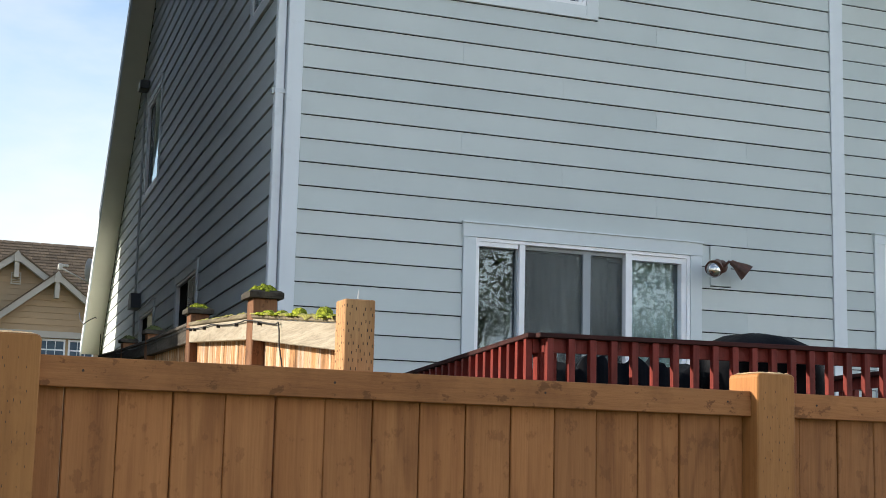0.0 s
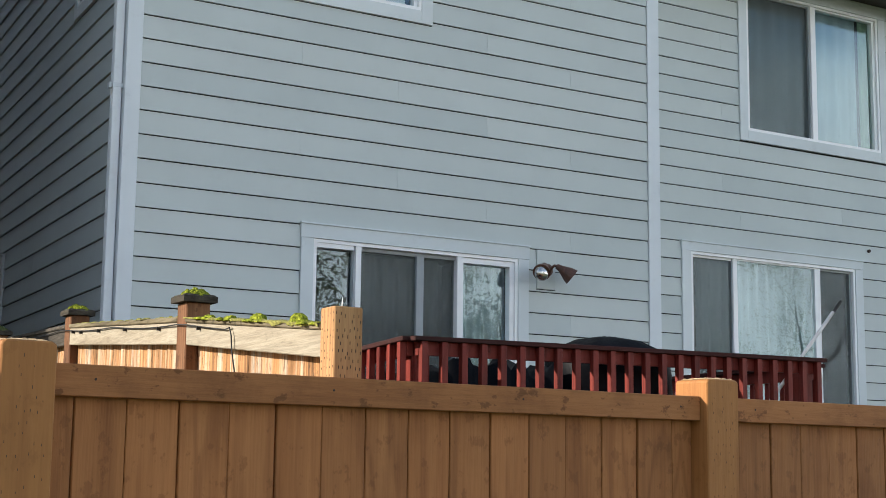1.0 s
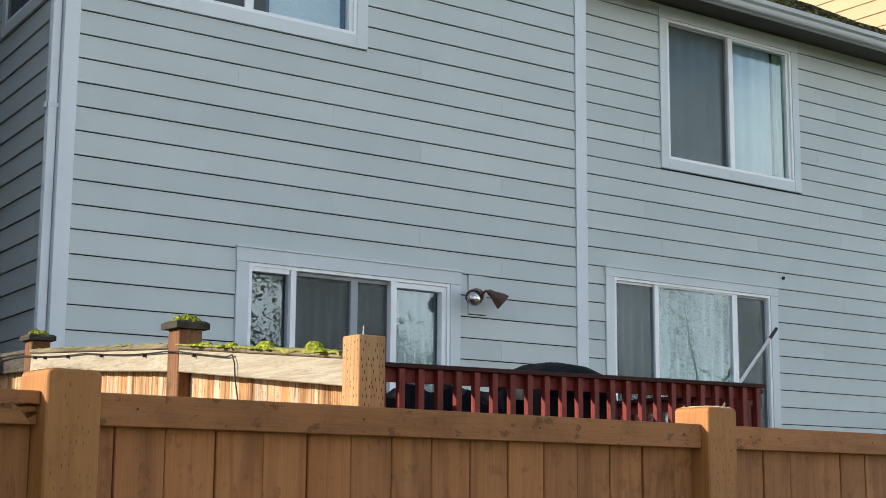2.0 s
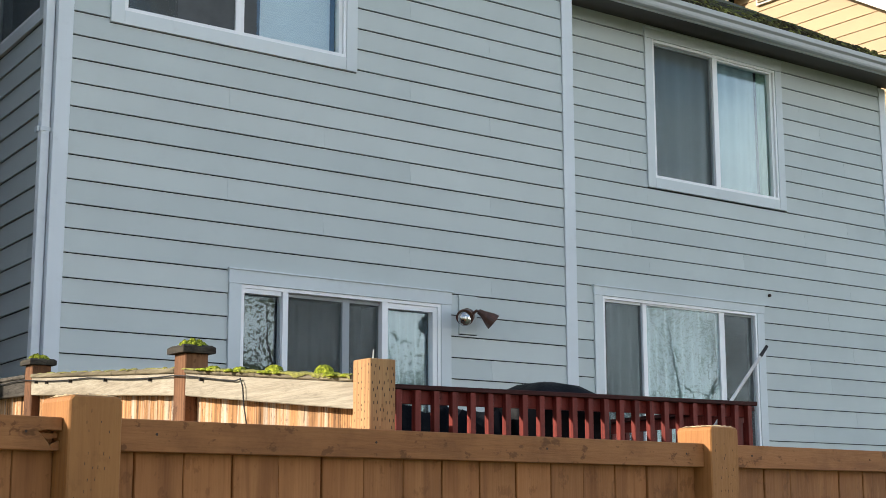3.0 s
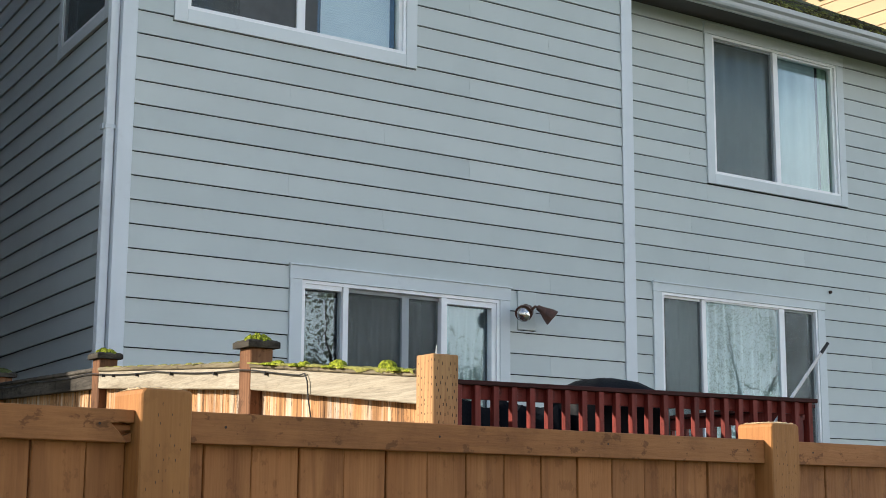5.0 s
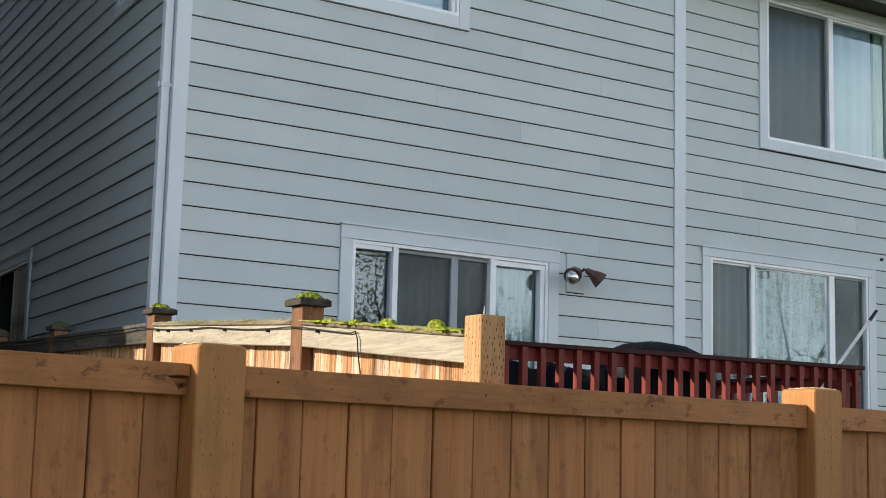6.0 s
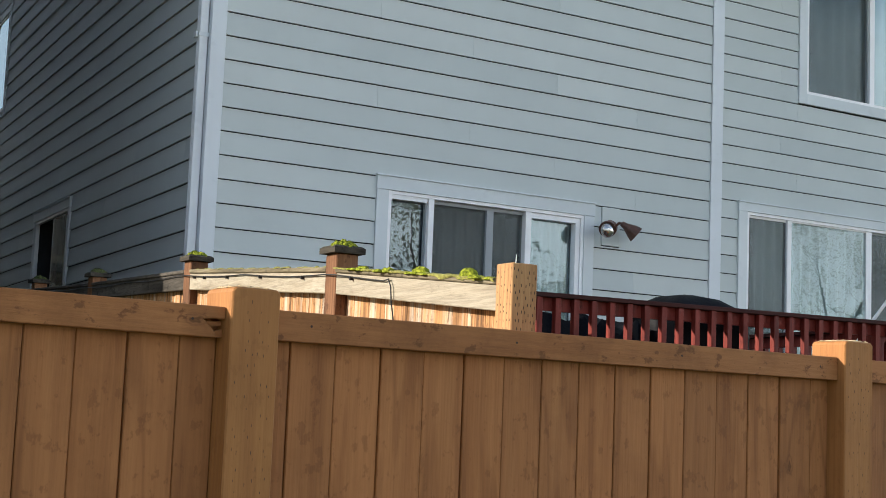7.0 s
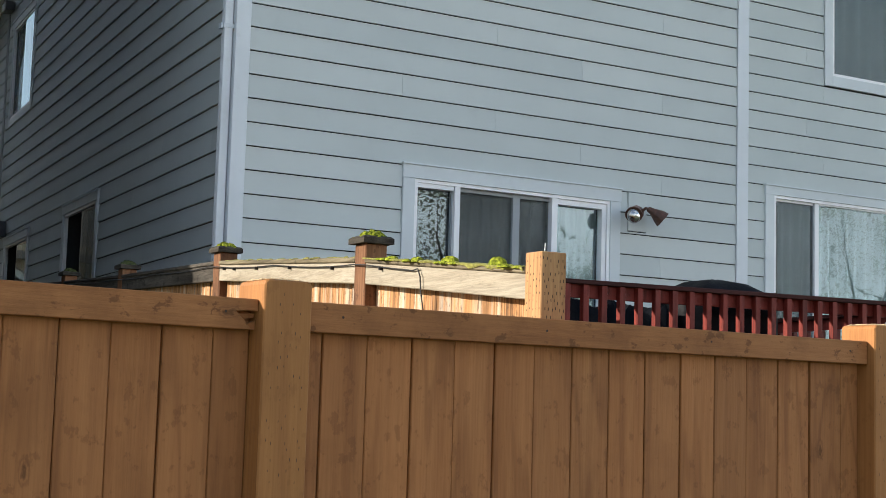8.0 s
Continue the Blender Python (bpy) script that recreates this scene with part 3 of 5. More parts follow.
def opening(name, to, outline, label, panes, frames, casing=(0.105, 0.105), sill=False, room=1.6, deep=0.10):
    """Casing, vinyl frame, panes and a darkly coloured room lining behind. panes: (u0, u1, z0, z1, depth, screen);
    frames: (u0, u1, z0, z1, d0, d1, grey).
    """
    u0, u1, z0, z1 = outline
    win = thing(name, label, "window" if "window" in name else "door", kind="structure", at=to((u0 + u1) / 2, 0, z0))
    cs, ch = casing
    bm = bmesh.new()
    box(bm, u0, u0 + cs, 0.0, 0.03, z0, z1 - ch, to)
    part("side_casing", bm, M_CASING, win, bevel=0.002)
    bm = bmesh.new()
    box(bm, u1 - cs, u1, 0.0, 0.03, z0, z1 - ch, to)
    part("side_casing", bm, M_CASING, win, bevel=0.002)
    bm = bmesh.new()
    box(bm, u0 - 0.004, u1 + 0.004, 0.0, 0.034, z1 - ch + 0.001, z1, to)
    box(bm, u0 - 0.012, u1 + 0.012, 0.0, 0.046, z1 + 0.001, z1 + 0.014, to)
    part("head_casing", bm, M_CASING, win)
    if sill:
        bm = bmesh.new()
        box(bm, u0 + cs + 0.001, u1 - cs - 0.001, 0.0, 0.03, z0, z0 + ch, to)
        part("sill_casing", bm, M_CASING, win, bevel=0.002)
    # frame round the opening
    a0, a1, c0, c1 = u0 + cs, u1 - cs, z0 + (ch if sill else 0.02), z1 - ch
    bm = bmesh.new()
    w = 0.028
    box(bm, a0 + 0.001, a0 + w, -deep, 0.022, c0 + 0.001, c1 - 0.001, to)
    box(bm, a1 - w, a1 - 0.001, -deep, 0.022, c0 + 0.001, c1 - 0.001, to)
    box(bm, a0 + w, a1 - w, -deep, 0.022, c1 - w, c1 - 0.001, to)
    box(bm, a0 + w, a1 - w, -deep, 0.022, c0 + 0.001, c0 + w, to)
    part("window_frame", bm, M_VINYL, win, "white vinyl frame")
    for f in frames:
        bm = bmesh.new()
        box(bm, f[0], f[1], f[4], f[5], f[2], f[3], to)
        part("sash_bar", bm, M_SASH_GREY if f[6] else M_VINYL, win)
    for p in panes:
        bm = bmesh.new()
        q = [bm.verts.new(to(u, p[4], z)) for u, z in ((p[0], p[2]), (p[1], p[2]), (p[1], p[3]), (p[0], p[3]))]
        bm.faces.new(q)
        g = sheet("pane", bm, M_GLASS, win, to)
        g.visible_shadow = False
        if p[5]:
            bm = bmesh.new()
            box(bm, p[0], p[1], p[4] + 0.012, p[4] + 0.0135, p[2], p[3], to)
            part("insect_screen", bm, M_SCREEN_DOOR if name == "door_1" else M_SCREEN, win, "dark grey insect screen")
    # room behind, its dimness put into the lining's colour
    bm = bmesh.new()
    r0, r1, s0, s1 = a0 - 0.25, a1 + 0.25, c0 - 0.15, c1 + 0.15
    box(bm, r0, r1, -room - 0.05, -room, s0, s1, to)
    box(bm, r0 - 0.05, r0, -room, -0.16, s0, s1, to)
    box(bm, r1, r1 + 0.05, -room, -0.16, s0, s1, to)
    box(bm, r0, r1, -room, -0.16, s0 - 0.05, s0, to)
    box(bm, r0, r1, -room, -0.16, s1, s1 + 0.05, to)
    part("room_lining", bm, M_ROOM_DIM, win, "room lining coloured near-black for dimness behind the glass")
    return win


M_SASH_GREY = plain("grey_sash", (0.34, 0.37, 0.39), 0.5, 0, 0.04)

zt = DOOR[3] - 0.105 - 0.028
zb = DECK_Z + 0.05
door_1 = opening("door_1", on_main, DOOR, "white framed sliding patio door with curtains, closed",
    [(1.535, 1.866, zb, zt - 0.03, -0.05, False), (1.926, 2.44, zb, zt - 0.03, -0.05, True), (2.505, 2.80, zb, zt - 0.03, -0.05, True), (2.858, 3.312, zb, zt - 0.05, -0.05, False)],
    [(1.538, 1.866, zt - 0.035, zt, -0.05, 0.012, False), (1.866, 1.878, zb, zt, -0.05, -0.02, True), (1.878, 1.925, zb, zt, -0.06, 0.018, False), (1.925, 2.80, zt - 0.03, zt, -0.06, -0.02, True),
     (2.44, 2.505, zb, zt - 0.03, -0.06, -0.012, True), (2.801, 2.857, zb, zt, -0.06, 0.018, False), (2.857, 3.356, zt - 0.045, zt - 0.002, -0.06, 0.008, False), (3.312, 3.354, zb, zt - 0.045, -0.06, 0.008, False)])
curtain("curtain", on_main, 2.845, 3.36, zb, zt, -0.14, M_CURTAIN, door_1, 6, 0.02, "pale sheer curtain")
curtain("curtain", on_main, 2.05, 2.83, zb, zt, -0.34, M_CURTAIN_GREY, door_1, 7, 0.02, "grey curtain")

zt = DOOR_R[3] - 0.085 - 0.028
door_2 = opening("door_2", on_right, DOOR_R, "white framed sliding patio door with curtains, closed",
    [(5.84, 6.352, zb, zt - 0.02, -0.03, True), (6.419, 7.457, zb, zt - 0.012, -0.012, False), (7.536, 7.96, zb, zt - 0.02, -0.03, True)],
    [(6.364, 6.418, zb, zt, -0.05, 0.004, False), (6.352, 6.363, zb, zt, -0.05, -0.012, True), (6.419, 7.457, zt - 0.014, zt, -0.05, 0.002, False), (7.458, 7.535, zb, zt, -0.05, 0.004, False), (5.843, 6.351, zt - 0.022, zt, -0.05, -0.01, False), (7.536, 7.986, zt - 0.022, zt, -0.05, -0.01, True), (7.96, 7.986, zb, zt - 0.023, -0.05, -0.01, True)], casing=(0.11, 0.085))
curtain("curtain", on_right, 5.98, 7.60, zb, zt, -0.12, M_CURTAIN, door_2, 13, 0.032, "pale pleated curtain")

z0, z1 = UP_R[2] + 0.13, UP_R[3] - 0.13
window_1 = opening("window_1", on_right, UP_R, "white vinyl sliding window with pale curtains, closed",
    [(6.606, 7.471, z0, z1, -0.05, True), (7.556, 8.426, z0, z1, -0.035, False)],
    [(7.484, 7.554, z0, z1, -0.06, 0.012, False), (7.471, 7.484, z0, z1, -0.06, -0.015, True), (6.611, 7.471, z1 - 0.02, z1, -0.06, -0.02, True), (8.396, 8.433, z0, z1, -0.06, 0.0, False), (7.554, 8.396, z1 - 0.02, z1, -0.06, 0.0, False)], sill=True)
curtain("curtain", on_right, 6.586, 8.226, z0 - 0.05, z1 + 0.05, -0.085, M_CURTAIN, window_1, 9, 0.02, "pale blue-green curtain")
curtain("curtain", on_right, 8.256, 8.456, z0 - 0.05, z1 + 0.05, -0.075, M_CURTAIN_GREEN, window_1, 2, 0.015, "pale green curtain edge")

z0, z1 = UP_L[2] + 0.13, UP_L[3] - 0.13
window_2 = opening("window_2", on_main, UP_L, "white vinyl sliding window with lowered blinds, closed",
    [(0.51, 1.40, z0, z1, -0.05, True), (1.49, 2.385, z0, z1, -0.035, False)],
    [(1.415, 1.488, z0, z1, -0.06, 0.012, False), (1.40, 1.415, z0, z1, -0.06, -0.015, True), (2.37, 2.402, z0, z1, -0.06, 0.0, False)], sill=True)
blind = thing("blind", "lowered pale horizontal blind behind the glass", "blind", at=(1.4, 0.2, UP_L[3]))
z = z0
while z < z1:
    bm = bmesh.new()
    prism(bm, [(0.095, z), (0.099, z + 0.0255), (0.1005, z + 0.0255), (0.0965, z)], 0.50, 2.34, lambda u, d, zz: (d, u, zz))
    part("slat", bm, M_BLIND, blind)
    z += 0.0215

z0, z1 = LW_UP[2] + 0.13, LW_UP[3] - 0.13
window_3 = opening("window_3", on_left, LW_UP, "white vinyl side window with a lowered blind",
    [(0.40, 1.51, z0, z1, 0.004, True)], [(1.40, 1.44, z0, z1, -0.06, 0.0, False)], casing=(0.09, 0.09), sill=True, deep=0.015)
z0, z1 = LW_LOW[2] + 0.13, LW_LOW[3] - 0.13
window_4 = opening("window_4", on_left, LW_LOW, "white vinyl sliding window in the side wall, half open",
    [(4.12, 4.76, z0, z1, 0.006, True)], [(4.76, 4.81, z0, z1, -0.06, 0.0, False)], casing=(0.09, 0.09), sill=True, deep=0.015)
curtain("curtain", on_left, 4.13, 4.70, z0, z1, -0.05, M_CURTAIN, window_4, 5, 0.02, "pale curtain")
z0, z1 = LW_FAR[2] + 0.13, LW_FAR[3] - 0.13
window_5 = opening("window_5", on_left, LW_FAR, "white vinyl sliding window in the side wall, standing open",
    [(7.60, 8.28, z0, z1, 0.006, False)], [(8.28, 8.33, z0, z1, -0.06, 0.0, False)], casing=(0.09, 0.09), sill=True, deep=0.015)
curtain("curtain", on_left, 7.61, 8.2, z0, z1, -0.05, M_CURTAIN, window_5, 5, 0.02, "pale curtain")
z0, z1 = LW_FAR_UP[2] + 0.13, LW_FAR_UP[3] - 0.13
window_6 = opening("window_6", on_left, LW_FAR_UP, "white vinyl upper side window reflecting the sky",
    [(7.93, 8.54, z0, z1, 0.014, False), (8.61, 9.23, z0, z1, -0.02, True)], [(8.54, 8.61, z0, z1, -0.06, 0.0, False)], casing=(0.09, 0.09), sill=True, deep=0.015)

# ---- flood lamp beside the door ----
LAMP_BLOCK = (3.574, 3.763, 3.126, 3.453)
flood = thing("flood_lamp", "twin-head flood lamp with brown cone and clear bulb", "lamp", at=(3.67, -0.03, 3.29))
bm = bmesh.new()
box(bm, LAMP_BLOCK[0], LAMP_BLOCK[1], 0.002, 0.026, LAMP_BLOCK[2], LAMP_BLOCK[3], on_main)
part("mount_plate", bm, M_SIDING, flood, "square painted mounting block", bevel=0.003)
LX, LZ = 3.665, 3.285
bm = bmesh.new()
tube(bm, [(LX, -0.027, LZ), (LX, -0.052, LZ), (LX, -0.066, LZ)], [0.056, 0.054, 0.03], 18)
part("base", bm, M_BROWN_METAL, flood)
bm = bmesh.new()
tube(bm, [(LX - 0.01, -0.06, LZ), (LX - 0.04, -0.11, LZ + 0.03), (LX - 0.11, -0.16, LZ + 0.012)], 0.013, 8)
part("arm", bm, M_BROWN_METAL, flood)
bm = bmesh.new()
tube(bm, [(LX + 0.01, -0.06, LZ), (LX + 0.035, -0.10, LZ + 0.035), (LX + 0.06, -0.13, LZ + 0.02)], 0.013, 8)
part("arm", bm, M_BROWN_METAL, flood)
bm = bmesh.new()
tube(bm, [(LX - 0.10, -0.145, LZ + 0.02), (LX - 0.13, -0.18, LZ - 0.01), (LX - 0.175, -0.215, LZ - 0.045), (LX - 0.185, -0.225, LZ - 0.055)], [0.026, 0.042, 0.070, 0.073], 20)
part("lamp_head", bm, M_BROWN_METAL, flood, "brown lamp holder")
bm = bmesh.new()
bmesh.ops.create_uvsphere(bm, u_segments=18, v_segments=10, radius=0.066, matrix=Matrix.Translation((LX - 0.190, -0.232, LZ - 0.062)) @ Matrix.Diagonal((0.95, 0.7, 1, 1)))
part("bulb", bm, M_CHROME, flood, "clear reflector bulb", smooth=True)
bm = bmesh.new()
tube(bm, [(LX + 0.045, -0.115, LZ + 0.03), (LX + 0.075, -0.135, LZ + 0.008), (LX + 0.125, -0.165, LZ - 0.035), (LX + 0.155, -0.18, LZ - 0.062)], [0.022, 0.030, 0.062, 0.073], 20)
part("lamp_head", bm, M_BROWN_METAL, flood, "rusty brown cone shade")
bm = bmesh.new()
tube(bm, [(8.23, Y_RIGHT - 0.012, 3.932), (8.23, Y_RIGHT - 0.034, 3.932)], 0.017, 10)
one("wall_plug", M_DARK, "small dark plug in the grey siding", "plug")(bm)

# ---- brown stained fence in front ----
F_O = Vector((-1.289, -6.417, 0))
F_U = Vector((math.cos(radians(4.5)), math.sin(radians(4.5)), 0))
F_N = Vector((F_U.y, -F_U.x, 0))


def on_fence(s, d, z):
    p = F_O + F_U * s + F_N * d
    return (p.x, p.y, z)


def rail_top(s):
    return 1.857 + 0.0023 * s if s > -1.15 else 1.851 - 0.004 * (s + 1.2)


fence = thing("fence", "brown stained wooden privacy fence with square posts", "fence", at=on_fence(0, 0, 0))
posts = [(-3.62, -3.48, 1.90), (-1.187, -1.052, 1.902), (1.113, 1.258, 1.916), (3.50, 3.65, 1.92)]
for s0, s1, top in posts:
    bm = bmesh.new()
    c = 0.009
    prism(bm, [(s0, 0.0), (s1, 0.0), (s1, top - c), (s1 - c, top), (s0 + c, top), (s0, top - c)], -0.115, 0.03, on_fence)
    post = part("post", bm, M_FENCE_POST, fence, "square fence post with worn top", bevel=0.004)
    bm = bmesh.new()
    n = 16
    grid = [[bm.verts.new(on_fence(s0 + 0.013 + (s1 - s0 - 0.026) * i / n, -0.105 + 0.125 * j / n, top + 0.001 + (rnd.uniform(0.0, 0.006) if 0 < i < n and 0 < j < n else 0.0))) for j in range(n + 1)] for i in range(n + 1)]
    for i in range(n):
        for j in range(n):
            bm.faces.new((grid[i][j], grid[i + 1][j], grid[i + 1][j + 1], grid[i][j + 1]))
    part("end_grain", bm, M_FLAKE, post, "flaking pale end grain")
    bm = bmesh.new()
    rows = int((top - 0.75) / 0.026)
    for r in range(rows):
        for q in range(6):
            if rnd.random() < 0.4:
                s = s0 + 0.014 + (s1 - s0 - 0.028) * (q + 0.5 * (r % 2) + 0.2) / 6.2 + rnd.uniform(-0.003, 0.003)
                z = top - 0.03 - r * 0.026 + rnd.uniform(-0.008, 0.008)
                h = rnd.uniform(0.005, 0.009)
                box(bm, s, s + 0.0013, 0.0299, 0.0304, z - h, z, on_fence)
    tagged(part("incision_marks", bm, M_DARK, post, "rows of small dark incision slits"), kind="stuff")

spans = [(-3.48, -1.187), (-1.052, 1.113), (1.258, 3.50), (3.65, 6.1)]
for a, b in spans:
    bm = bmesh.new()
    za, zb_ = rail_top(a + 0.2), rail_top(b - 0.02)
    h = 0.077
    if a < -3:
        poly = [(a + 0.001, za - h), (b - 0.018, zb_ - h), (b - 0.036, zb_ - 0.056), (b - 0.060, zb_ - 0.033), (b - 0.03, zb_ - 0.029), (b - 0.001, zb_ - 0.031), (b - 0.001, zb_), (a + 0.001, za)]
    else:
        poly = [(a + 0.001, za - h), (b - 0.001, zb_ - h), (b - 0.001, zb_), (a + 0.001, za)]
    prism(bm, poly, -0.038, 0.0, on_fence)
    rail = part("rail", bm, M_FENCE_RAIL, fence, "flat top rail with dark scuffs" if a > -3 else "flat top rail with a split, broken end", bevel=0.002)
    if a < -3:
        bm = bmesh.new()
        prism(bm, [(b - 0.050, zb_ - 0.037), (b - 0.002, zb_ - 0.035), (b - 0.002, zb_ - 0.046), (b - 0.032, zb_ - 0.050)], -0.037, -0.022, on_fence)
        prism(bm, [(b - 0.017, zb_ - 0.075), (b - 0.024, zb_ - 0.062), (b - 0.002, zb_ - 0.053), (b - 0.002, zb_ - 0.075)], -0.037, -0.014, on_fence)
        part("broken_piece", bm, M_FENCE_RAIL, rail, "loose splinter of the rail")
    bm = bmesh.new()
    box(bm, a + 0.001, b - 0.001, -0.115, -0.078, 0.25, 0.34, on_fence)
    part("rail", bm, M_FENCE_RAIL, fence)
    bm = bmesh.new()
    for s in (a + 0.11, (a + b) / 2 + 0.35, (a + b) / 2 - 0.3, b - 0.09):
        p = Vector(on_fence(s, 0.0, za + (zb_ - za) * (s - a) / (b - a) - 0.035))
        tube(bm, [p + F_N * -0.002, p + F_N * 0.0006], 0.0035, 8)
    tagged(part("nail_head", bm, M_DARK, rail), kind="stuff")

joints_mid = [-1.052, -0.975, -0.839, -0.698, -0.558, -0.419, -0.279, -0.138, 0.005, 0.149, 0.292, 0.436, 0.580, 0.727, 0.873, 1.022, 1.113]
joints_left = [-1.187, -1.288, -1.422, -1.553, -1.680]
while joints_left[-1] > -3.38:
    joints_left.append(joints_left[-1] - 0.133)
joints_left[-1] = -3.48
joints_right = [1.258, 1.330, 1.485, 1.635]
while joints_right[-1] < 3.38:
    joints_right.append(joints_right[-1] + 0.152)
joints_right[-1] = 3.50
joints_far = [3.65 + 0.1633 * i for i in range(16)]
for run in (joints_left[::-1], joints_mid, joints_right, joints_far):
    for a, b in zip(run, run[1:]):
        bm = bmesh.new()
        off = rnd.uniform(-0.005, 0.004)
        g0, g1 = rnd.uniform(0.0006, 0.0021), rnd.uniform(0.0006, 0.0021)
        tw = rnd.uniform(-0.002, 0.002)
        tp = min(rail_top(a), rail_top(b)) - 0.012
        prism(bm, [(a + g0, 0.03), (b - g1, 0.03), (b - g1 + tw * 0.3, tp), (a + g0 + tw * 0.3, tp)], -0.062 + off, -0.042 + off, on_fence)
        part("board", bm, M_FENCE, fence, bevel=0.0025)

# ---- cedar side fence ----
side_fence = thing("side_fence", "weathered cedar fence with mossy post caps running to the house", "fence", at=(-1.4, -4.5, 0))


def rail2(y):
    pts = [(-6.30, 1.996), (-5.03, 2.124), (-3.155, 2.257), (-1.15, 2.325), (0.6, 2.40), (8.0, 2.75)]
    for (a, za), (b, zb_) in zip(pts, pts[1:]):
        if y <= b:
            return za + (zb_ - za) * (y - a) / (b - a)
    return pts[-1][1]


def fx(y):
    """The fence line bends a little from post to post."""
    pts = [(-6.32, -1.450), (-5.03, -1.408), (-3.155, -1.250), (-1.15, -1.100), (3.0, -0.79)]
    for (a, xa), (b, xb) in zip(pts, pts[1:]):
        if y <= b:
            return xa + (xb - xa) * (y - a) / (b - a)
    return pts[-1][1]


def mossy(bm, cx, cy, cz, rx, ry, h, seed, n=14, rugged=0.12):
    """A bumpy cushion."""
    r = random.Random(seed)
    rings = [[bm.verts.new((cx, cy, cz + h))]]
    for i in range(1, 6):
        f = i / 5
        ring = []
        for k in range(n):
            a = k * math.tau / n
            wob = 1 + 0.25 * noise.noise((cx * 9 + math.cos(a) * 2, cy * 9 + math.sin(a) * 2, seed))
            jag = r.uniform(-rugged, rugged) * h
            ring.append(bm.verts.new((cx + rx * f * wob * math.cos(a), cy + ry * f * wob * math.sin(a), cz + (h * math.sqrt(max(0, 1 - f ** 2.4)) + jag if i < 5 else -0.002))))
        rings.append(ring)
    for k in range(n):
        bm.faces.new((rings[0][0], rings[1][k], rings[1][(k + 1) % n]))
    for a, b in zip(rings[1:], rings[2:]):
        for k in range(n):
            bm.faces.new((a[k], b[k], b[(k + 1) % n], a[(k + 1) % n]))


cedar_posts = [(-5.03, 2.194), (-3.155, 2.317), (-1.15, 2.381), (0.6, 2.46)]
for y, top in cedar_posts:
    px = fx(y)
    bm = bmesh.new()
    box(bm, px - 0.045, px + 0.045, y - 0.045, y + 0.045, 0, top)
    p = part("post", bm, M_CEDAR_POST, side_fence, "square reddish cedar post", bevel=0.004)
    bm = bmesh.new()
    w = 0.064
    bot = [bm.verts.new((px + sx * w, y + sy * w, top + 0.001)) for sx, sy in ((-1, -1), (1, -1), (1, 1), (-1, 1))]
    mid_ = [bm.verts.new((px + sx * w, y + sy * w, top + 0.022)) for sx, sy in ((-1, -1), (1, -1), (1, 1), (-1, 1))]
    upv = [bm.verts.new((px + sx * 0.053, y + sy * 0.053, top + 0.030)) for sx, sy in ((-1, -1), (1, -1), (1, 1), (-1, 1))]
    bm.faces.new(bot[::-1])
    bm.faces.new(upv)
    for r0, r1 in ((bot, mid_), (mid_, upv)):
        for k in range(4):
            bm.faces.new((r0[k], r0[(k + 1) % 4], r1[(k + 1) % 4], r1[k]))
    cap = part("cap", bm, M_CAP, side_fence, "dark weathered flat post cap")
    bm = bmesh.new()
    for q in range(150):
        px_, py_ = rnd.gauss(0.006, 0.030), rnd.gauss(-0.012, 0.030)
        if max(abs(px_), abs(py_)) > 0.052:
            continue
        mossy(bm, px + px_, y + py_, top + 0.026, rnd.uniform(0.007, 0.016), rnd.uniform(0.005, 0.014), rnd.uniform(0.010, 0.034) * (1 - 8 * (px_ * px_ + py_ * py_) / 0.03), q + int(y * 7), 7)
    tagged(part("moss", bm, M_MOSS if y < -3 else M_MOSS_DARK, cap, "green moss cushion", smooth=True), kind="stuff")
# tall treated end post
bm = bmesh.new()
box(bm, -1.495, -1.406, -6.310, -6.221, 0, 2.066)
endpost = part("post", bm, M_TREATED, side_fence, "new orange treated post with incision slits", bevel=0.003)
bm = bmesh.new()
for r in range(26):
    for q in range(6):
        if rnd.random() < 0.7:
            x = -1.489 + 0.0135 * q + 0.006 * (r % 2) + rnd.uniform(-0.002, 0.002)
            z = 2.047 - r * 0.021 + rnd.uniform(-0.005, 0.005)
            box(bm, x, x + 0.0022, -6.3106, -6.3099, z - 0.009, z)
            if q < 5:
                yy = -6.303 + 0.017 * q
                box(bm, -1.4956, -1.4949, yy, yy + 0.0015, z - 0.006, z)
tagged(part("incision_marks", bm, M_DARK, endpost, "rows of small dark slits"), kind="stuff")
bm = bmesh.new()
tube(bm, [(-1.436, -6.235, 2.06), (-1.433, -6.235, 2.10)], 0.0016, 6)
part("nail", bm, M_WHITE_METAL, endpost, "bent nail standing up")

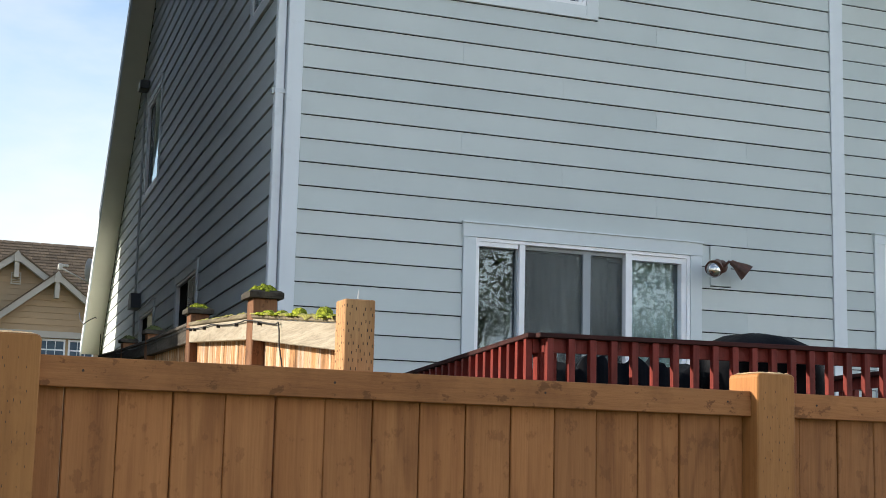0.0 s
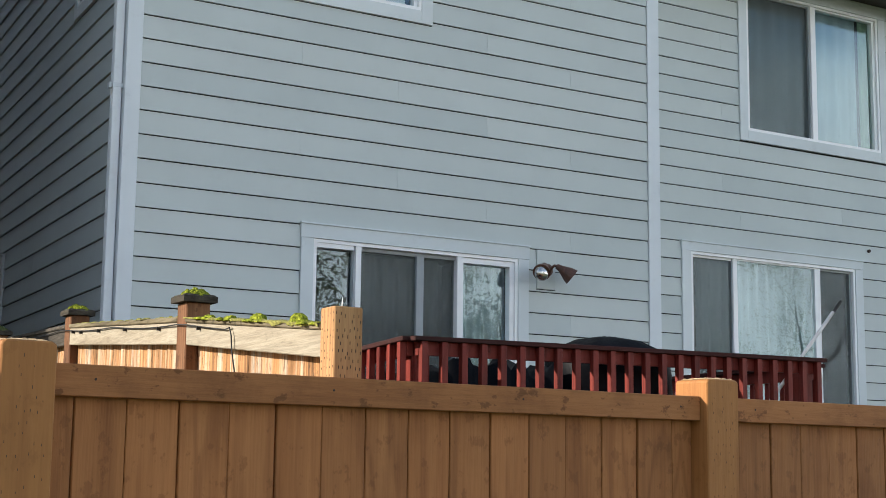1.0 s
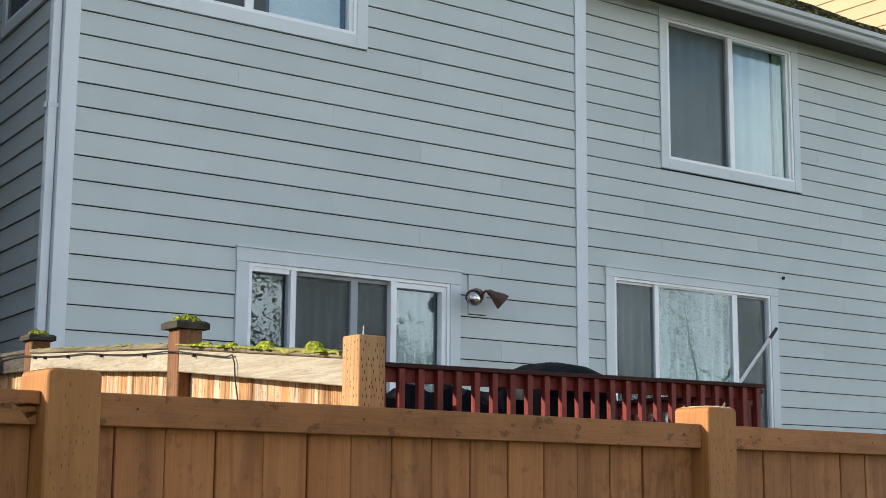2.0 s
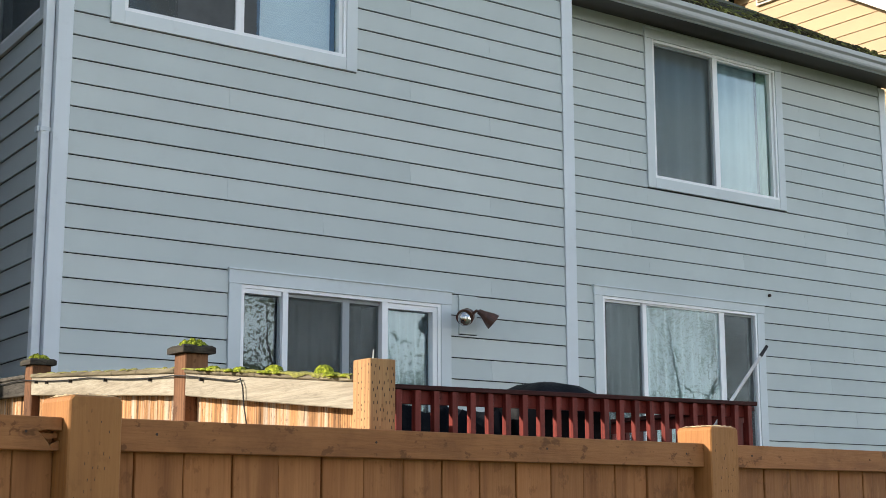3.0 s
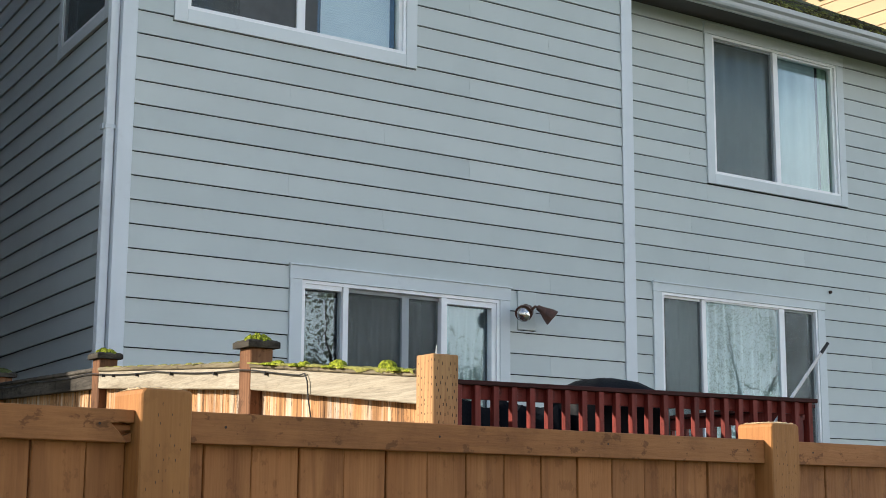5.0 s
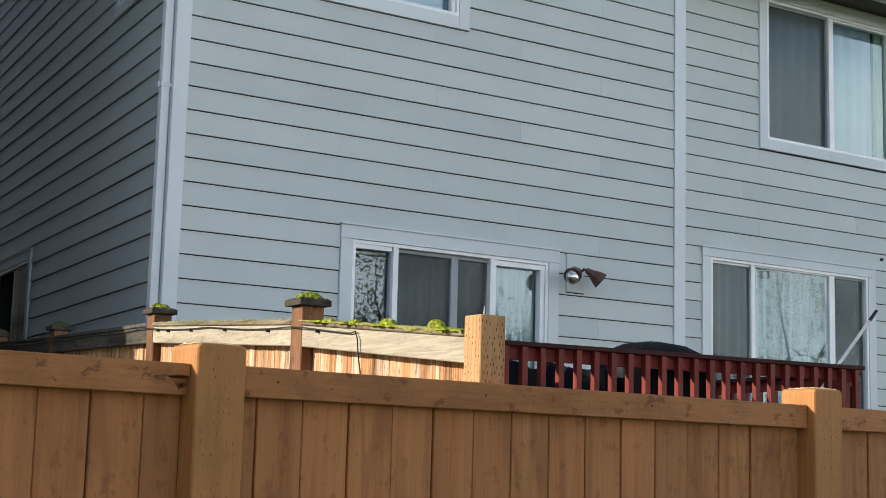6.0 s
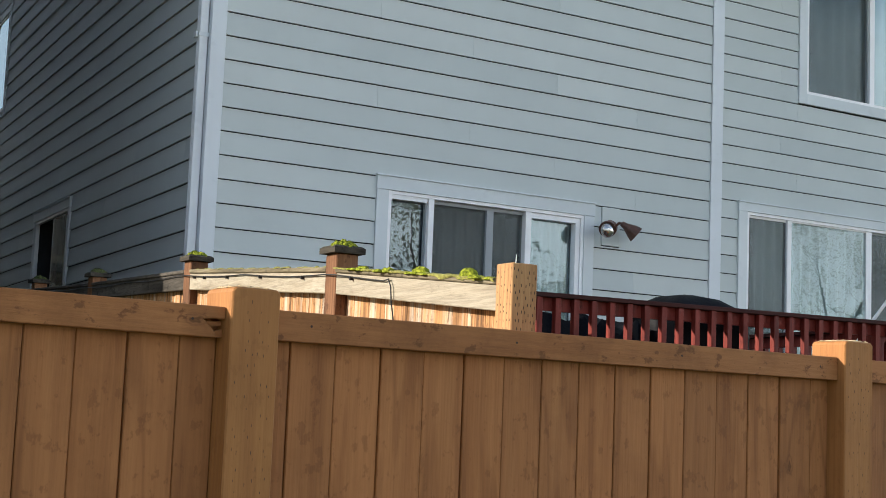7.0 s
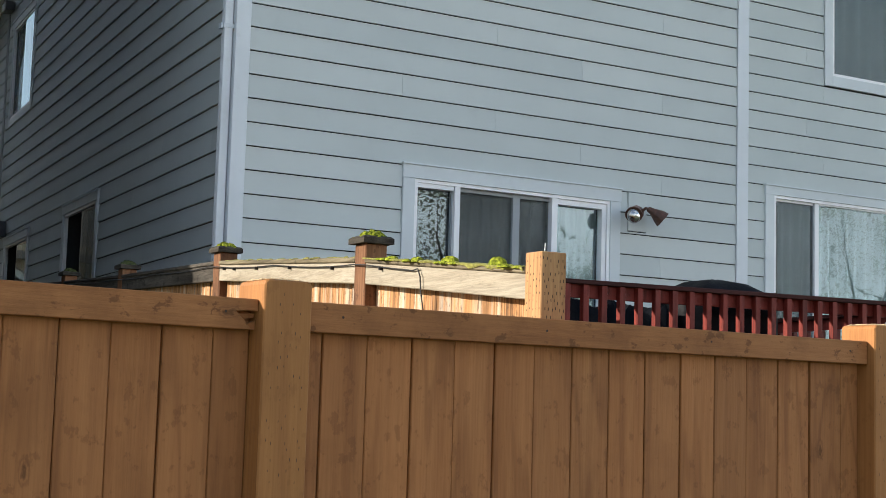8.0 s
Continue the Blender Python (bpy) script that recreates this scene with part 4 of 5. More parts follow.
ys = [-6.220, -5.03, -3.155, -1.15, 0.6, 3.0]
for a, b in zip(ys, ys[1:]):
    a0, b0 = a + (0.046 if a > -6 else 0.0), b - 0.046
    bm = bmesh.new()
    prism(bm, [(a0, rail2(a0) - 0.078), (b0, rail2(b0) - 0.078), (b0, rail2(b0)), (a0, rail2(a0))], 0.005, 0.043, lambda u, d, z: (fx(u) - d, u, z))
    old = a > -3.3
    rail = part("rail", bm, M_CEDAR_OLD if old else M_CEDAR_RAIL, side_fence, "dark rotting rail with splits" if old else "pale weathered rail with moss on top", bevel=0.003)
    bm = bmesh.new()
    prism(bm, [(a0, rail2(a0) + 0.001), (b0, rail2(b0) + 0.001), (b0, rail2(b0) + 0.02), (a0, rail2(a0) + 0.02)], -0.05, 0.05, lambda u, d, z: (fx(u) - d, u, z))
    part("top_board", bm, M_CEDAR_OLD if old else M_TOP_BOARD, side_fence, "grey flat top board with moss", bevel=0.004)
    y = a0
    while y < b0 - 0.02:
        w = min(0.138, b0 - y)
        bm = bmesh.new()
        tp = rail2(y) - 0.02
        off = rnd.uniform(-0.002, 0.002)
        box(bm, fx(y + w / 2) + 0.004 + off, fx(y + w / 2) + 0.022 + off, y + 0.002, y + w - 0.002, 0.05, tp)
        part("board", bm, M_CEDAR, side_fence, "streaky orange and grey cedar board" if y < -6.1 else "", bevel=0.002)
        y += w
# moss on the top board
moss = thing("moss", "bright yellow-green moss cushions on the fence top", "moss", kind="stuff", at=(fx(-5.6), -5.6, 2.05))
bm = bmesh.new()
for y, r, h in ((-6.05, 0.050, 0.016), (-6.16, 0.040, 0.010), (-5.707, 0.05, 0.010), (-5.465, 0.045, 0.010), (-5.263, 0.050, 0.010)):
    for q in range(40):
        g = rnd.gauss(0, 0.55)
        yy = max(-6.213, y + g * r)
        sz = rnd.uniform(0.008, 0.018)
        mossy(bm, fx(yy) - 0.028 + rnd.gauss(0, 0.014), yy, rail2(yy) + 0.016, sz, sz * rnd.uniform(0.8, 1.4), max(0.006, 0.8 * h * math.exp(-g * g) * rnd.uniform(0.75, 1.0)), q * 3 + int(-y * 50), 7)
mossy(bm, fx(-6.02) - 0.028, -6.02, rail2(-6.02) + 0.012, 0.027, 0.042, 0.035, 5, 26, 0.05)
mossy(bm, fx(-5.707) - 0.028, -5.707, rail2(-5.707) + 0.014, 0.027, 0.042, 0.028, 6, 24, 0.06)
mossy(bm, fx(-5.465) - 0.028, -5.465, rail2(-5.465) + 0.014, 0.024, 0.040, 0.018, 7, 20)
mossy(bm, fx(-5.263) - 0.028, -5.263, rail2(-5.263) + 0.014, 0.024, 0.045, 0.017, 8, 20)
part("cushion", bm, M_MOSS, moss, smooth=True)
bm = bmesh.new()
# a ragged carpet that hangs a little over the rail, then scattered patches
cols = []
for i in range(150):
    y = -6.216 + 1.15 * i / 149
    n1 = noise.noise((y * 14, 0.0, 3.0))
    fade = min(1.0, (y + 6.216 - 1.15) / -0.3)
    drape = max(0.0, 0.006 + 0.012 * n1 + 0.006 * noise.noise((y * 60, 2.0, 3.0))) * (1.0 if y < -5.83 else 0.35)
    col = []
    for k in range(9):
        x = -0.046 + 0.056 * k / 8
        lump = 0.5 + 0.5 * noise.noise((x * 90, y * 45, 7.0)) + 0.4 * noise.noise((x * 200, y * 120, 1.0))
        edge = 0.2 if k in (0, 8) else 1.0
        col.append(bm.verts.new((fx(y) + x, y, rail2(y) + 0.0205 + max(-0.003, (0.011 * lump - 0.0035 * (2 - fade))) * edge * fade)))
    col.insert(0, bm.verts.new((fx(y) - 0.0535, y, rail2(y) + 0.016 - drape)))
    col.insert(1, bm.verts.new((fx(y) - 0.0535 - 0.004 * fade, y, rail2(y) + 0.019)))
    cols.append(col)
for a, b in zip(cols, cols[1:]):
    for k in range(10):
        bm.faces.new((a[k], b[k], b[k + 1], a[k + 1]))
for q in range(45):
    y = rnd.uniform(-5.0, -3.2)
    mossy(bm, fx(y) - rnd.uniform(0.015, 0.045), y, rail2(y) + 0.0195, rnd.uniform(0.006, 0.014), rnd.uniform(0.015, 0.05), rnd.uniform(0.002, 0.006), q, 9)
part("thin_moss", bm, M_MOSS_OLIVE, moss, "thin olive moss film", smooth=True)

# black cable along the rail
bm = bmesh.new()
pts = []
y = 1.0
while y > -5.53:
    pts.append((fx(y) - 0.052 - (0.0 if abs(y + 5.03) > 0.1 and abs(y + 3.155) > 0.1 else 0.006), y, rail2(y) - 0.006 - 0.010 * abs(math.sin(y * 3.1))))
    y -= 0.12
yb = pts[-1][1]
pts += [(fx(yb) - 0.054, yb - 0.04, rail2(yb) - 0.012), (fx(yb) - 0.055, yb - 0.06, rail2(yb) - 0.04), (fx(yb) - 0.054, yb - 0.065, rail2(yb) - 0.09), (fx(yb) - 0.035, yb - 0.066, rail2(yb) - 0.2), (fx(yb) - 0.03, yb - 0.068, 1.2), (fx(yb) - 0.03, yb - 0.07, 0.0)]
tube(bm, pts, 0.0026, 7)
cable = one("cable", M_CABLE, "thin black cable stapled along the cedar fence rail", "cable", smooth=True)(bm)
for y in (-3.46, -3.8, -4.25, -4.75, -5.22, -3.3):
    bm = bmesh.new()
    z = rail2(y) - 0.008 - 0.010 * abs(math.sin(y * 3.1))
    box(bm, fx(y) - 0.057, fx(y) - 0.043, y - 0.004, y + 0.004, z - 0.010, z + 0.004)
    part("clip", bm, M_CABLE, cable)

# ---- red deck ----
deck = thing("deck", "raised wooden deck with red stained railing", "deck", at=(2.3, -1.5, 0))
DX0, DX1, DY = 0.594, 3.540, -3.195
y = DY + 0.05
while y < -0.03:
    bm2 = bmesh.new()
    box(bm2, DX0 + 0.02, 8.9 if y > -1.2 else DX1 - 0.02, y, min(y + 0.138, -0.028), DECK_Z - 0.04, DECK_Z - 0.005)
    part("deck_board", bm2, M_DECK, deck)
    y += 0.143
for x0, x1, y0, y1 in ((DX0, DX1, DY, DY + 0.04), (DX0, DX0 + 0.04, DY + 0.041, -0.03), (DX1 - 0.04, DX1, DY + 0.041, -1.2)):
    bm = bmesh.new()
    box(bm, x0, x1, y0, y1, DECK_Z - 0.24, DECK_Z - 0.041)
    part("rim_joist", bm, M_RED_RAIL, deck)
for x, y in ((DX0 + 0.1, DY + 0.1), (DX1 - 0.1, DY + 0.1), (2.3, DY + 0.1), (7.9, -0.9), (5.5, -0.9)):
    bm = bmesh.new()
    box(bm, x - 0.045, x + 0.045, y - 0.045, y + 0.045, 0, DECK_Z - 0.245 if y < -2 else DECK_Z - 0.041)
    part("leg", bm, M_RED, deck)


def rail_z(x):
    return 2.326 + 0.0098 * (x - DX0)


# railing: front run, two side runs
def railing(name, start, end, zs, ze, count, out):
    """A run of railing with a cap, a rail under it and square balusters."""
    st, en = Vector(start), Vector(end)
    run = thing(name, "red stained deck railing with square balusters", "railing", "deck railing", at=(st.x, st.y, DECK_Z))
    ax = (en - st).normalized()
    sd = Vector(out)
    def to(u, d, z):
        p = st + ax * u + sd * d
        f = u / (en - st).length
        return (p.x, p.y, z + zs + (ze - zs) * f)
    L = (en - st).length
    bm = bmesh.new()
    box(bm, -0.045, L + 0.045, -0.095, 0.045, -0.026, 0.0, to)
    part("cap_rail", bm, M_RED_RAIL, run, "dark weathered red cap board", bevel=0.003)
    bm = bmesh.new()
    box(bm, 0.0, L, -0.038, -0.001, -0.10, -0.0265, to)
    part("upper_rail", bm, M_RED, run)
    bm = bmesh.new()
    low = DECK_Z + 0.08 - zs
    box(bm, 0.0, L, -0.038, -0.001, low, low + 0.08, to)
    part("lower_rail", bm, M_RED, run)
    for i in range(count):
        u = 0.02 + (L - 0.04) * i / (count - 1)
        bm = bmesh.new()
        box(bm, u - 0.019, u + 0.019, 0.0, 0.037, low + 0.0, -0.0268, to)
        part("baluster", bm, M_RED, run, bevel=0.002)
    for u in (0.05, L - 0.05):
        bm = bmesh.new()
        box(bm, u - 0.044, u + 0.044, -0.13, -0.0385, DECK_Z - zs, -0.0268, to)
        part("post", bm, M_RED, run, bevel=0.003)
    return run


railing("railing", (DX0, DY, 0), (DX1, DY, 0), rail_z(DX0), rail_z(DX1), 24, (0, -1, 0))
railing("railing", (DX0 - 0.04, DY + 0.06, 0), (DX0 + 0.145, -0.12, 0), rail_z(DX0), 2.212, 24, (-0.998, 0.061, 0))
railing("railing", (DX1 + 0.04, DY + 0.06, 0), (DX1 + 0.04, -1.25, 0), rail_z(DX1) - 0.03, rail_z(DX1) - 0.06, 14, (1, 0, 0))

# covered grill
grill = thing("grill", "barbecue grill under a shiny black cover", "grill", at=(2.2, -2.75, DECK_Z))
bm = bmesh.new()
n, mrows = 28, 12
rows_ = []
for j in range(mrows + 1):
    f = j / mrows
    row = []
    for i in range(n):
        a = i * math.tau / n
        e = 0.55
        cx_ = math.copysign(abs(math.cos(a)) ** e, math.cos(a))
        cy_ = math.copysign(abs(math.sin(a)) ** e, math.sin(a))
        if f < 0.72:
            s, z = 1.0 + 0.20 * (1 - f / 0.72) ** 1.5 + 0.03 * math.sin(3 * a + f * 4), DECK_Z + 0.01 + f / 0.72 * 0.86
        else:
            q = (f - 0.72) / 0.28
            s, z = math.cos(q * 1.45) * 1.0, DECK_Z + 0.87 + 0.178 * math.sin(q * 1.5)
        w = 0.012 * math.sin(7 * a + 9 * f)
        row.append(bm.verts.new((2.205 + 0.375 * cx_ * s + w, -2.745 + 0.27 * cy_ * s + w, z)))
    rows_.append(row)
for a, b in zip(rows_, rows_[1:]):
    for k in range(n):
        bm.faces.new((a[k], a[(k + 1) % n], b[(k + 1) % n], b[k]))
bm.faces.new(rows_[-1])
bm.faces.new(rows_[0][::-1])
part("cover", bm, M_BLACK, grill, smooth=True)
# covered low furniture
lounge = thing("covered_furniture", "low patio furniture under a crumpled black cover", "furniture", at=(1.3, -2.4, DECK_Z))
bm = bmesh.new()
gx, gy = 26, 14
gr = [[bm.verts.new((0.92 + 0.85 * i / gx, -2.95 + 1.1 * j / gy, DECK_Z + (0.0 if i in (0, gx) or j in (0, gy) else 0.80 + 0.10 * noise.noise((i * 0.35, j * 0.4, 2.0)) + 0.05 * noise.noise((i * 0.9, j * 0.9, 5.0))))) for j in range(gy + 1)] for i in range(gx + 1)]
for i in range(gx):
    for j in range(gy):
        bm.faces.new((gr[i][j], gr[i + 1][j], gr[i + 1][j + 1], gr[i][j + 1]))
part("cover", bm, M_BLACK, lounge, smooth=True)

# pole leaning on the railing
pole = thing("pole", "white metal pole with a black tip leaning on the railing", "pole", at=(2.75, -2.9, DECK_Z))
pa, pb = Vector((2.735, -2.92, DECK_Z)), Vector((3.880, -3.085, 2.755))
cut_ = pa.lerp(pb, 0.945)
bm = bmesh.new()
tube(bm, [pa, cut_], 0.0115, 12)
part("shaft", bm, M_WHITE_METAL, pole, "white painted shaft")
bm = bmesh.new()
tube(bm, [cut_, pb], [0.0125, 0.011], 12)
part("tip", bm, M_CABLE, pole, "black plastic tip")

# ---- small things on the side wall ----
conduit = thing("conduit", "grey conduit pipe fixed down the side wall", "pipe", at=on_left(9.5, 0.045, 0.3))
bm = bmesh.new()
tube(bm, [on_left(9.6, 0.045, 6.62), on_left(9.45, 0.045, 0.3)], 0.017, 8)
part("pipe", bm, M_GUTTER, conduit)
bm = bmesh.new()
box(bm, 9.35, 9.62, 0.022, 0.15, 6.63, 6.75, on_left)
one("security_lamp", M_DARK_METAL, "small grey security lamp under the rake", "lamp", bevel=0.01)(bm)
bm = bmesh.new()
prism(bm, [(9.0, 3.60), (9.4, 3.60), (9.3, 3.80), (9.1, 3.80)], 0.02, 0.15, on_left)
one("vent_hood", M_DARK_METAL, "grey metal vent hood on the side wall", "vent")(bm)
dish = thing("satellite_dish", "pale satellite dish on the roof edge", "dish", at=on_left(14.45, RAKE_OUT + 0.03, 4.70))
DC = Vector(on_left(14.45, RAKE_OUT - 0.03, 4.73))
bm = bmesh.new()
rr = []
for i in range(6):
    f = i / 5
    rr.append([bm.verts.new(DC + Vector((0.10 * f * math.cos(a), -0.06 + 0.08 * f * f + 0.12 * f * math.cos(a), 0.22 * f * math.sin(a)))) for a in [k * math.tau / 20 for k in range(20)]])
for a, b in zip(rr, rr[1:]):
    for k in range(20):
        bm.faces.new((a[k], a[(k + 1) % 20], b[(k + 1) % 20], b[k]))
part("reflector", bm, M_WHITE_METAL, dish, smooth=True)
bm = bmesh.new()
tube(bm, [DC + Vector((-0.05, -0.05, -0.18)), DC + Vector((-0.50, -0.30, -0.02))], 0.013, 8)
tube(bm, [DC + Vector((0.01, 0.02, 0.0)), DC + Vector((0.13, 0.05, 0.04))], 0.02, 8)
part("arm", bm, M_WHITE_METAL, dish)
bm = bmesh.new()
rv = DC + Vector((-0.52, -0.33, 0.0))
box(bm, rv.x - 0.035, rv.x + 0.035, rv.y - 0.05, rv.y + 0.05, rv.z - 0.045, rv.z + 0.045)
box(bm, rv.x + 0.036, rv.x + 0.13, rv.y - 0.02, rv.y + 0.02, rv.z + 0.0, rv.z + 0.04)
part("receiver", bm, M_WHITE_METAL, dish, bevel=0.008)

bm = bmesh.new()
tube(bm, [on_left(14.70, 0.41, 4.05), on_left(14.42, 0.41, 3.91), on_left(14.0, 0.38, 3.80), on_left(13.95, 0.31, 3.86), on_left(14.1, 0.2, 3.93), on_left(14.4, 0.11, 3.93), on_left(14.5, 0.06, 3.80), on_left(14.5, 0.045, 0.5)], 0.009, 7)
one("roof_cable", M_CABLE, "loose black cable looping under the roof edge", "cable", smooth=True)(bm)


# ---- houses behind ----
def lap_boards(parent, to, poly_top, u0, u1, z0, z1, step, mat, name="siding_board"):
    z = z0
    while z < z1:
        a, b = poly_top((z + min(z + step, z1)) / 2)
        a, b = max(a, u0), min(b, u1)
        if b - a > 0.05:
            bm = bmesh.new()
            zz = min(z + step, z1)
            vs = []
            for u in (a, b):
                for h, d in ((z, 0.03), (zz, 0.008)):
                    vs.append(bm.verts.new(to(u, 0.0, h)))
                    vs.append(bm.verts.new(to(u, d, h)))
            for q in ((0, 1, 3, 2), (4, 6, 7, 5), (0, 4, 5, 1), (2, 3, 7, 6), (0, 2, 6, 4), (1, 5, 7, 3)):
                bm.faces.new([vs[i] for i in q])
            part(name, bm, mat, parent)
        z += step


tan_house = thing("house", "tan house with brown shingle roof and two gables", "house", "houses behind", at=(0, 32, 0))


def on_tan(u, d, z):
    return (u + 1.90, 32 - d, z - 0.485)


bm = bmesh.new()
box(bm, -14, 9, -8.0, -0.6, 0, 6.4, on_tan)
part("wall", bm, M_TAN, tan_house)
bm = bmesh.new()
vs = [bm.verts.new(on_tan(u, d, z)) for u, d, z in ((-14.5, -0.2, 5.9), (9.5, -0.2, 5.9), (9.5, -4.5, 8.77), (-14.5, -4.5, 8.77), (-14.5, -9, 5.9), (9.5, -9, 5.9))]
bm.faces.new((vs[0], vs[1], vs[2], vs[3]))
bm.faces.new((vs[3], vs[2], vs[5], vs[4]))
bm.faces.new((vs[0], vs[4], vs[5], vs[1]))
bm.faces.new((vs[0], vs[3], vs[4]))
bm.faces.new((vs[1], vs[5], vs[2]))
roof_t = part("roof", bm, M_SHINGLE_TAN, tan_house, "brown asphalt shingle roof")
row = 0
d, z = -0.2, 5.9
while d > -4.4 and row < 26:
    u = -3.2 + rnd.uniform(-0.2, 0)
    while u < 3.0:
        w = rnd.uniform(0.22, 0.42)
        bm = bmesh.new()
        k = 2.87 / 4.3
        vs = [bm.verts.new(on_tan(uu, dd, 5.9 + (-0.2 - dd) * k + hh)) for uu in (u, u + w - 0.012) for dd, hh in ((d, 0.012), (d, 0.045), (d - 0.19, 0.012), (d - 0.19, 0.02))]
        for q in ((0, 1, 3, 2), (4, 6, 7, 5), (0, 4, 5, 1), (2, 3, 7, 6), (0, 2, 6, 4), (1, 5, 7, 3)):
            bm.faces.new([vs[i] for i in q])
        if d < -1.3 or u > 0.9:
            part("shingle", bm, M_SHINGLE_TAN, roof_t)
        else:
            bm.free()
        u += w
    d -= 0.165
    row += 1


def gable(pu, pz, slope, left, right, base, depth, lap):
    g = part("gable", (lambda b: (prism(b, [(left, base), (right, base), (right, pz - slope * (right - pu)), (pu, pz), (left, pz - slope * (pu - left))], depth - 1.5, depth - 0.002, on_tan), b)[1])(bmesh.new()), M_TAN, tan_house)
    lap_boards(g, lambda u, dd, zz: on_tan(u, depth + dd, zz), lambda zz: (pu - (pz - zz) / slope, pu + (pz - zz) / slope), left, right, base, pz - 0.1, lap, M_TAN)
    for sgn, end in ((-1, left - 0.3), (1, right + 0.25)):
        bm = bmesh.new()
        ze = pz - slope * abs(end - pu)
        prism(bm, [(pu, pz + 0.16), (pu, pz - 0.04), (end, ze - 0.04), (end, ze + 0.16)], depth + 0.12, depth + 0.34, on_tan)
        part("rake_board", bm, M_TAN_TRIM, tan_house, "pale rake board")
        bm = bmesh.new()
        prism(bm, [(pu, pz + 0.165), (end, ze + 0.165), (end, ze + 0.21), (pu, pz + 0.21)], depth - 2.2, depth + 0.37, on_tan)
        part("roof", bm, M_SHINGLE_TAN, tan_house)
    bm = bmesh.new()
    box(bm, pu - 0.06, pu + 0.06, depth + 0.12, depth + 0.38, pz - 0.55, pz + 0.08, on_tan)
    prism(bm, [(pu - 0.08, pz - 0.12), (pu + 0.08, pz - 0.12), (pu + 0.08, pz + 0.1), (pu, pz + 0.2), (pu - 0.08, pz + 0.1)], depth + 0.1, depth + 0.42, on_tan)
    part("bracket", bm, M_TAN_TRIM, tan_house, "timber peak bracket")


gable(-1.014, 7.62, 0.72, -4.5, 1.2, 5.6, 0.2, 0.17)
gable(0.063, 7.07, 0.80, -2.0, 2.0, 5.62, 0.6, 0.17)
bm = bmesh.new()
box(bm, -1.13, -0.86, 0.24, 0.28, 6.9, 7.24, on_tan)
v = part("gable_vent", bm, M_TAN_TRIM, tan_house, "small louvred gable vent")
for i in range(6):
    bm = bmesh.new()
    box(bm, -1.10, -0.89, 0.281, 0.30, 6.94 + i * 0.047, 6.97 + i * 0.047, on_tan)
    part("louvre", bm, M_VENT, v)
bm = bmesh.new()
box(bm, -3.0, 2.3, 0.55, 0.66, 5.44, 5.62, on_tan)
part("band", bm, M_TAN_TRIM, tan_house, "pale horizontal band board")
bm = bmesh.new()
box(bm, -3.0, 2.3, -0.6, 0.5, 0, 5.44, on_tan)
part("wall", bm, M_TAN, tan_house)
for u0, u1 in ((-0.36, 0.42), (0.50, 1.2)):
    w = part("window", (lambda b: (box(b, u0, u1, 0.5, 0.54, 4.3, 5.42, on_tan), b)[1])(bmesh.new()), M_VINYL, tan_house, "white grid window")
    for i in range(3):
        for j in range(4):
            bm = bmesh.new()
            du = (u1 - u0 - 0.08) / 3
            box(bm, u0 + 0.05 + du * i, u0 + 0.03 + du * (i + 1), 0.541, 0.545, 4.36 + 0.26 * j, 4.58 + 0.26 * j, on_tan)
            part("pane", bm, M_PANE_FAR, w)

# yellow house beyond the roof
yellow_house = thing("house", "yellow house with pale rake boards behind the roof", "house", "houses behind", at=(19, 11, 0))


def on_yellow(u, d, z):
    return (19.0 - d, u, z)


YP, YZ, YS = 9.63, 12.97, 0.60
bm = bmesh.new()
prism(bm, [(YP - 5.65, 0), (YP + 5.65, 0), (YP + 5.65, YZ - YS * 5.65), (YP, YZ), (YP - 5.65, YZ - YS * 5.65)], -9, -0.002, on_yellow)
yw = part("wall", bm, M_YELLOW, yellow_house)
lap_boards(yw, on_yellow, lambda z: (YP - (YZ - z) / YS, YP + (YZ - z) / YS), YP - 5.65, YP + 5.65, 8.7, YZ - 0.1, 0.275, M_YELLOW)
for end in (YP - 6.15, YP + 6.15):
    bm = bmesh.new()
    ze = YZ - YS * abs(end - YP)
    prism(bm, [(YP, YZ + 0.2), (YP, YZ - 0.12), (end, ze - 0.12), (end, ze + 0.2)], 0.3, 0.36, on_yellow)
    part("rake_board", bm, M_WHITE_METAL, yellow_house, "white rake board")
    bm = bmesh.new()
    prism(bm, [(YP, YZ + 0.21), (end, ze + 0.21), (end, ze + 0.27), (YP, YZ + 0.27)], -9.3, 0.4, on_yellow)
    part("roof", bm, M_SHINGLE, yellow_house)
bm = bmesh.new()
box(bm, YP - 0.28, YP + 0.28, 0.03, 0.09, YZ - 0.86, YZ - 0.36, on_yellow)
v = part("gable_vent", bm, M_TAN_TRIM, yellow_house, "louvred gable vent")
for i in range(9):
    bm = bmesh.new()
    box(bm, YP - 0.22, YP + 0.22, 0.091, 0.12, YZ - 0.81 + 0.048 * i, YZ - 0.786 + 0.048 * i, on_yellow)
    part("louvre", bm, M_VENT, v)

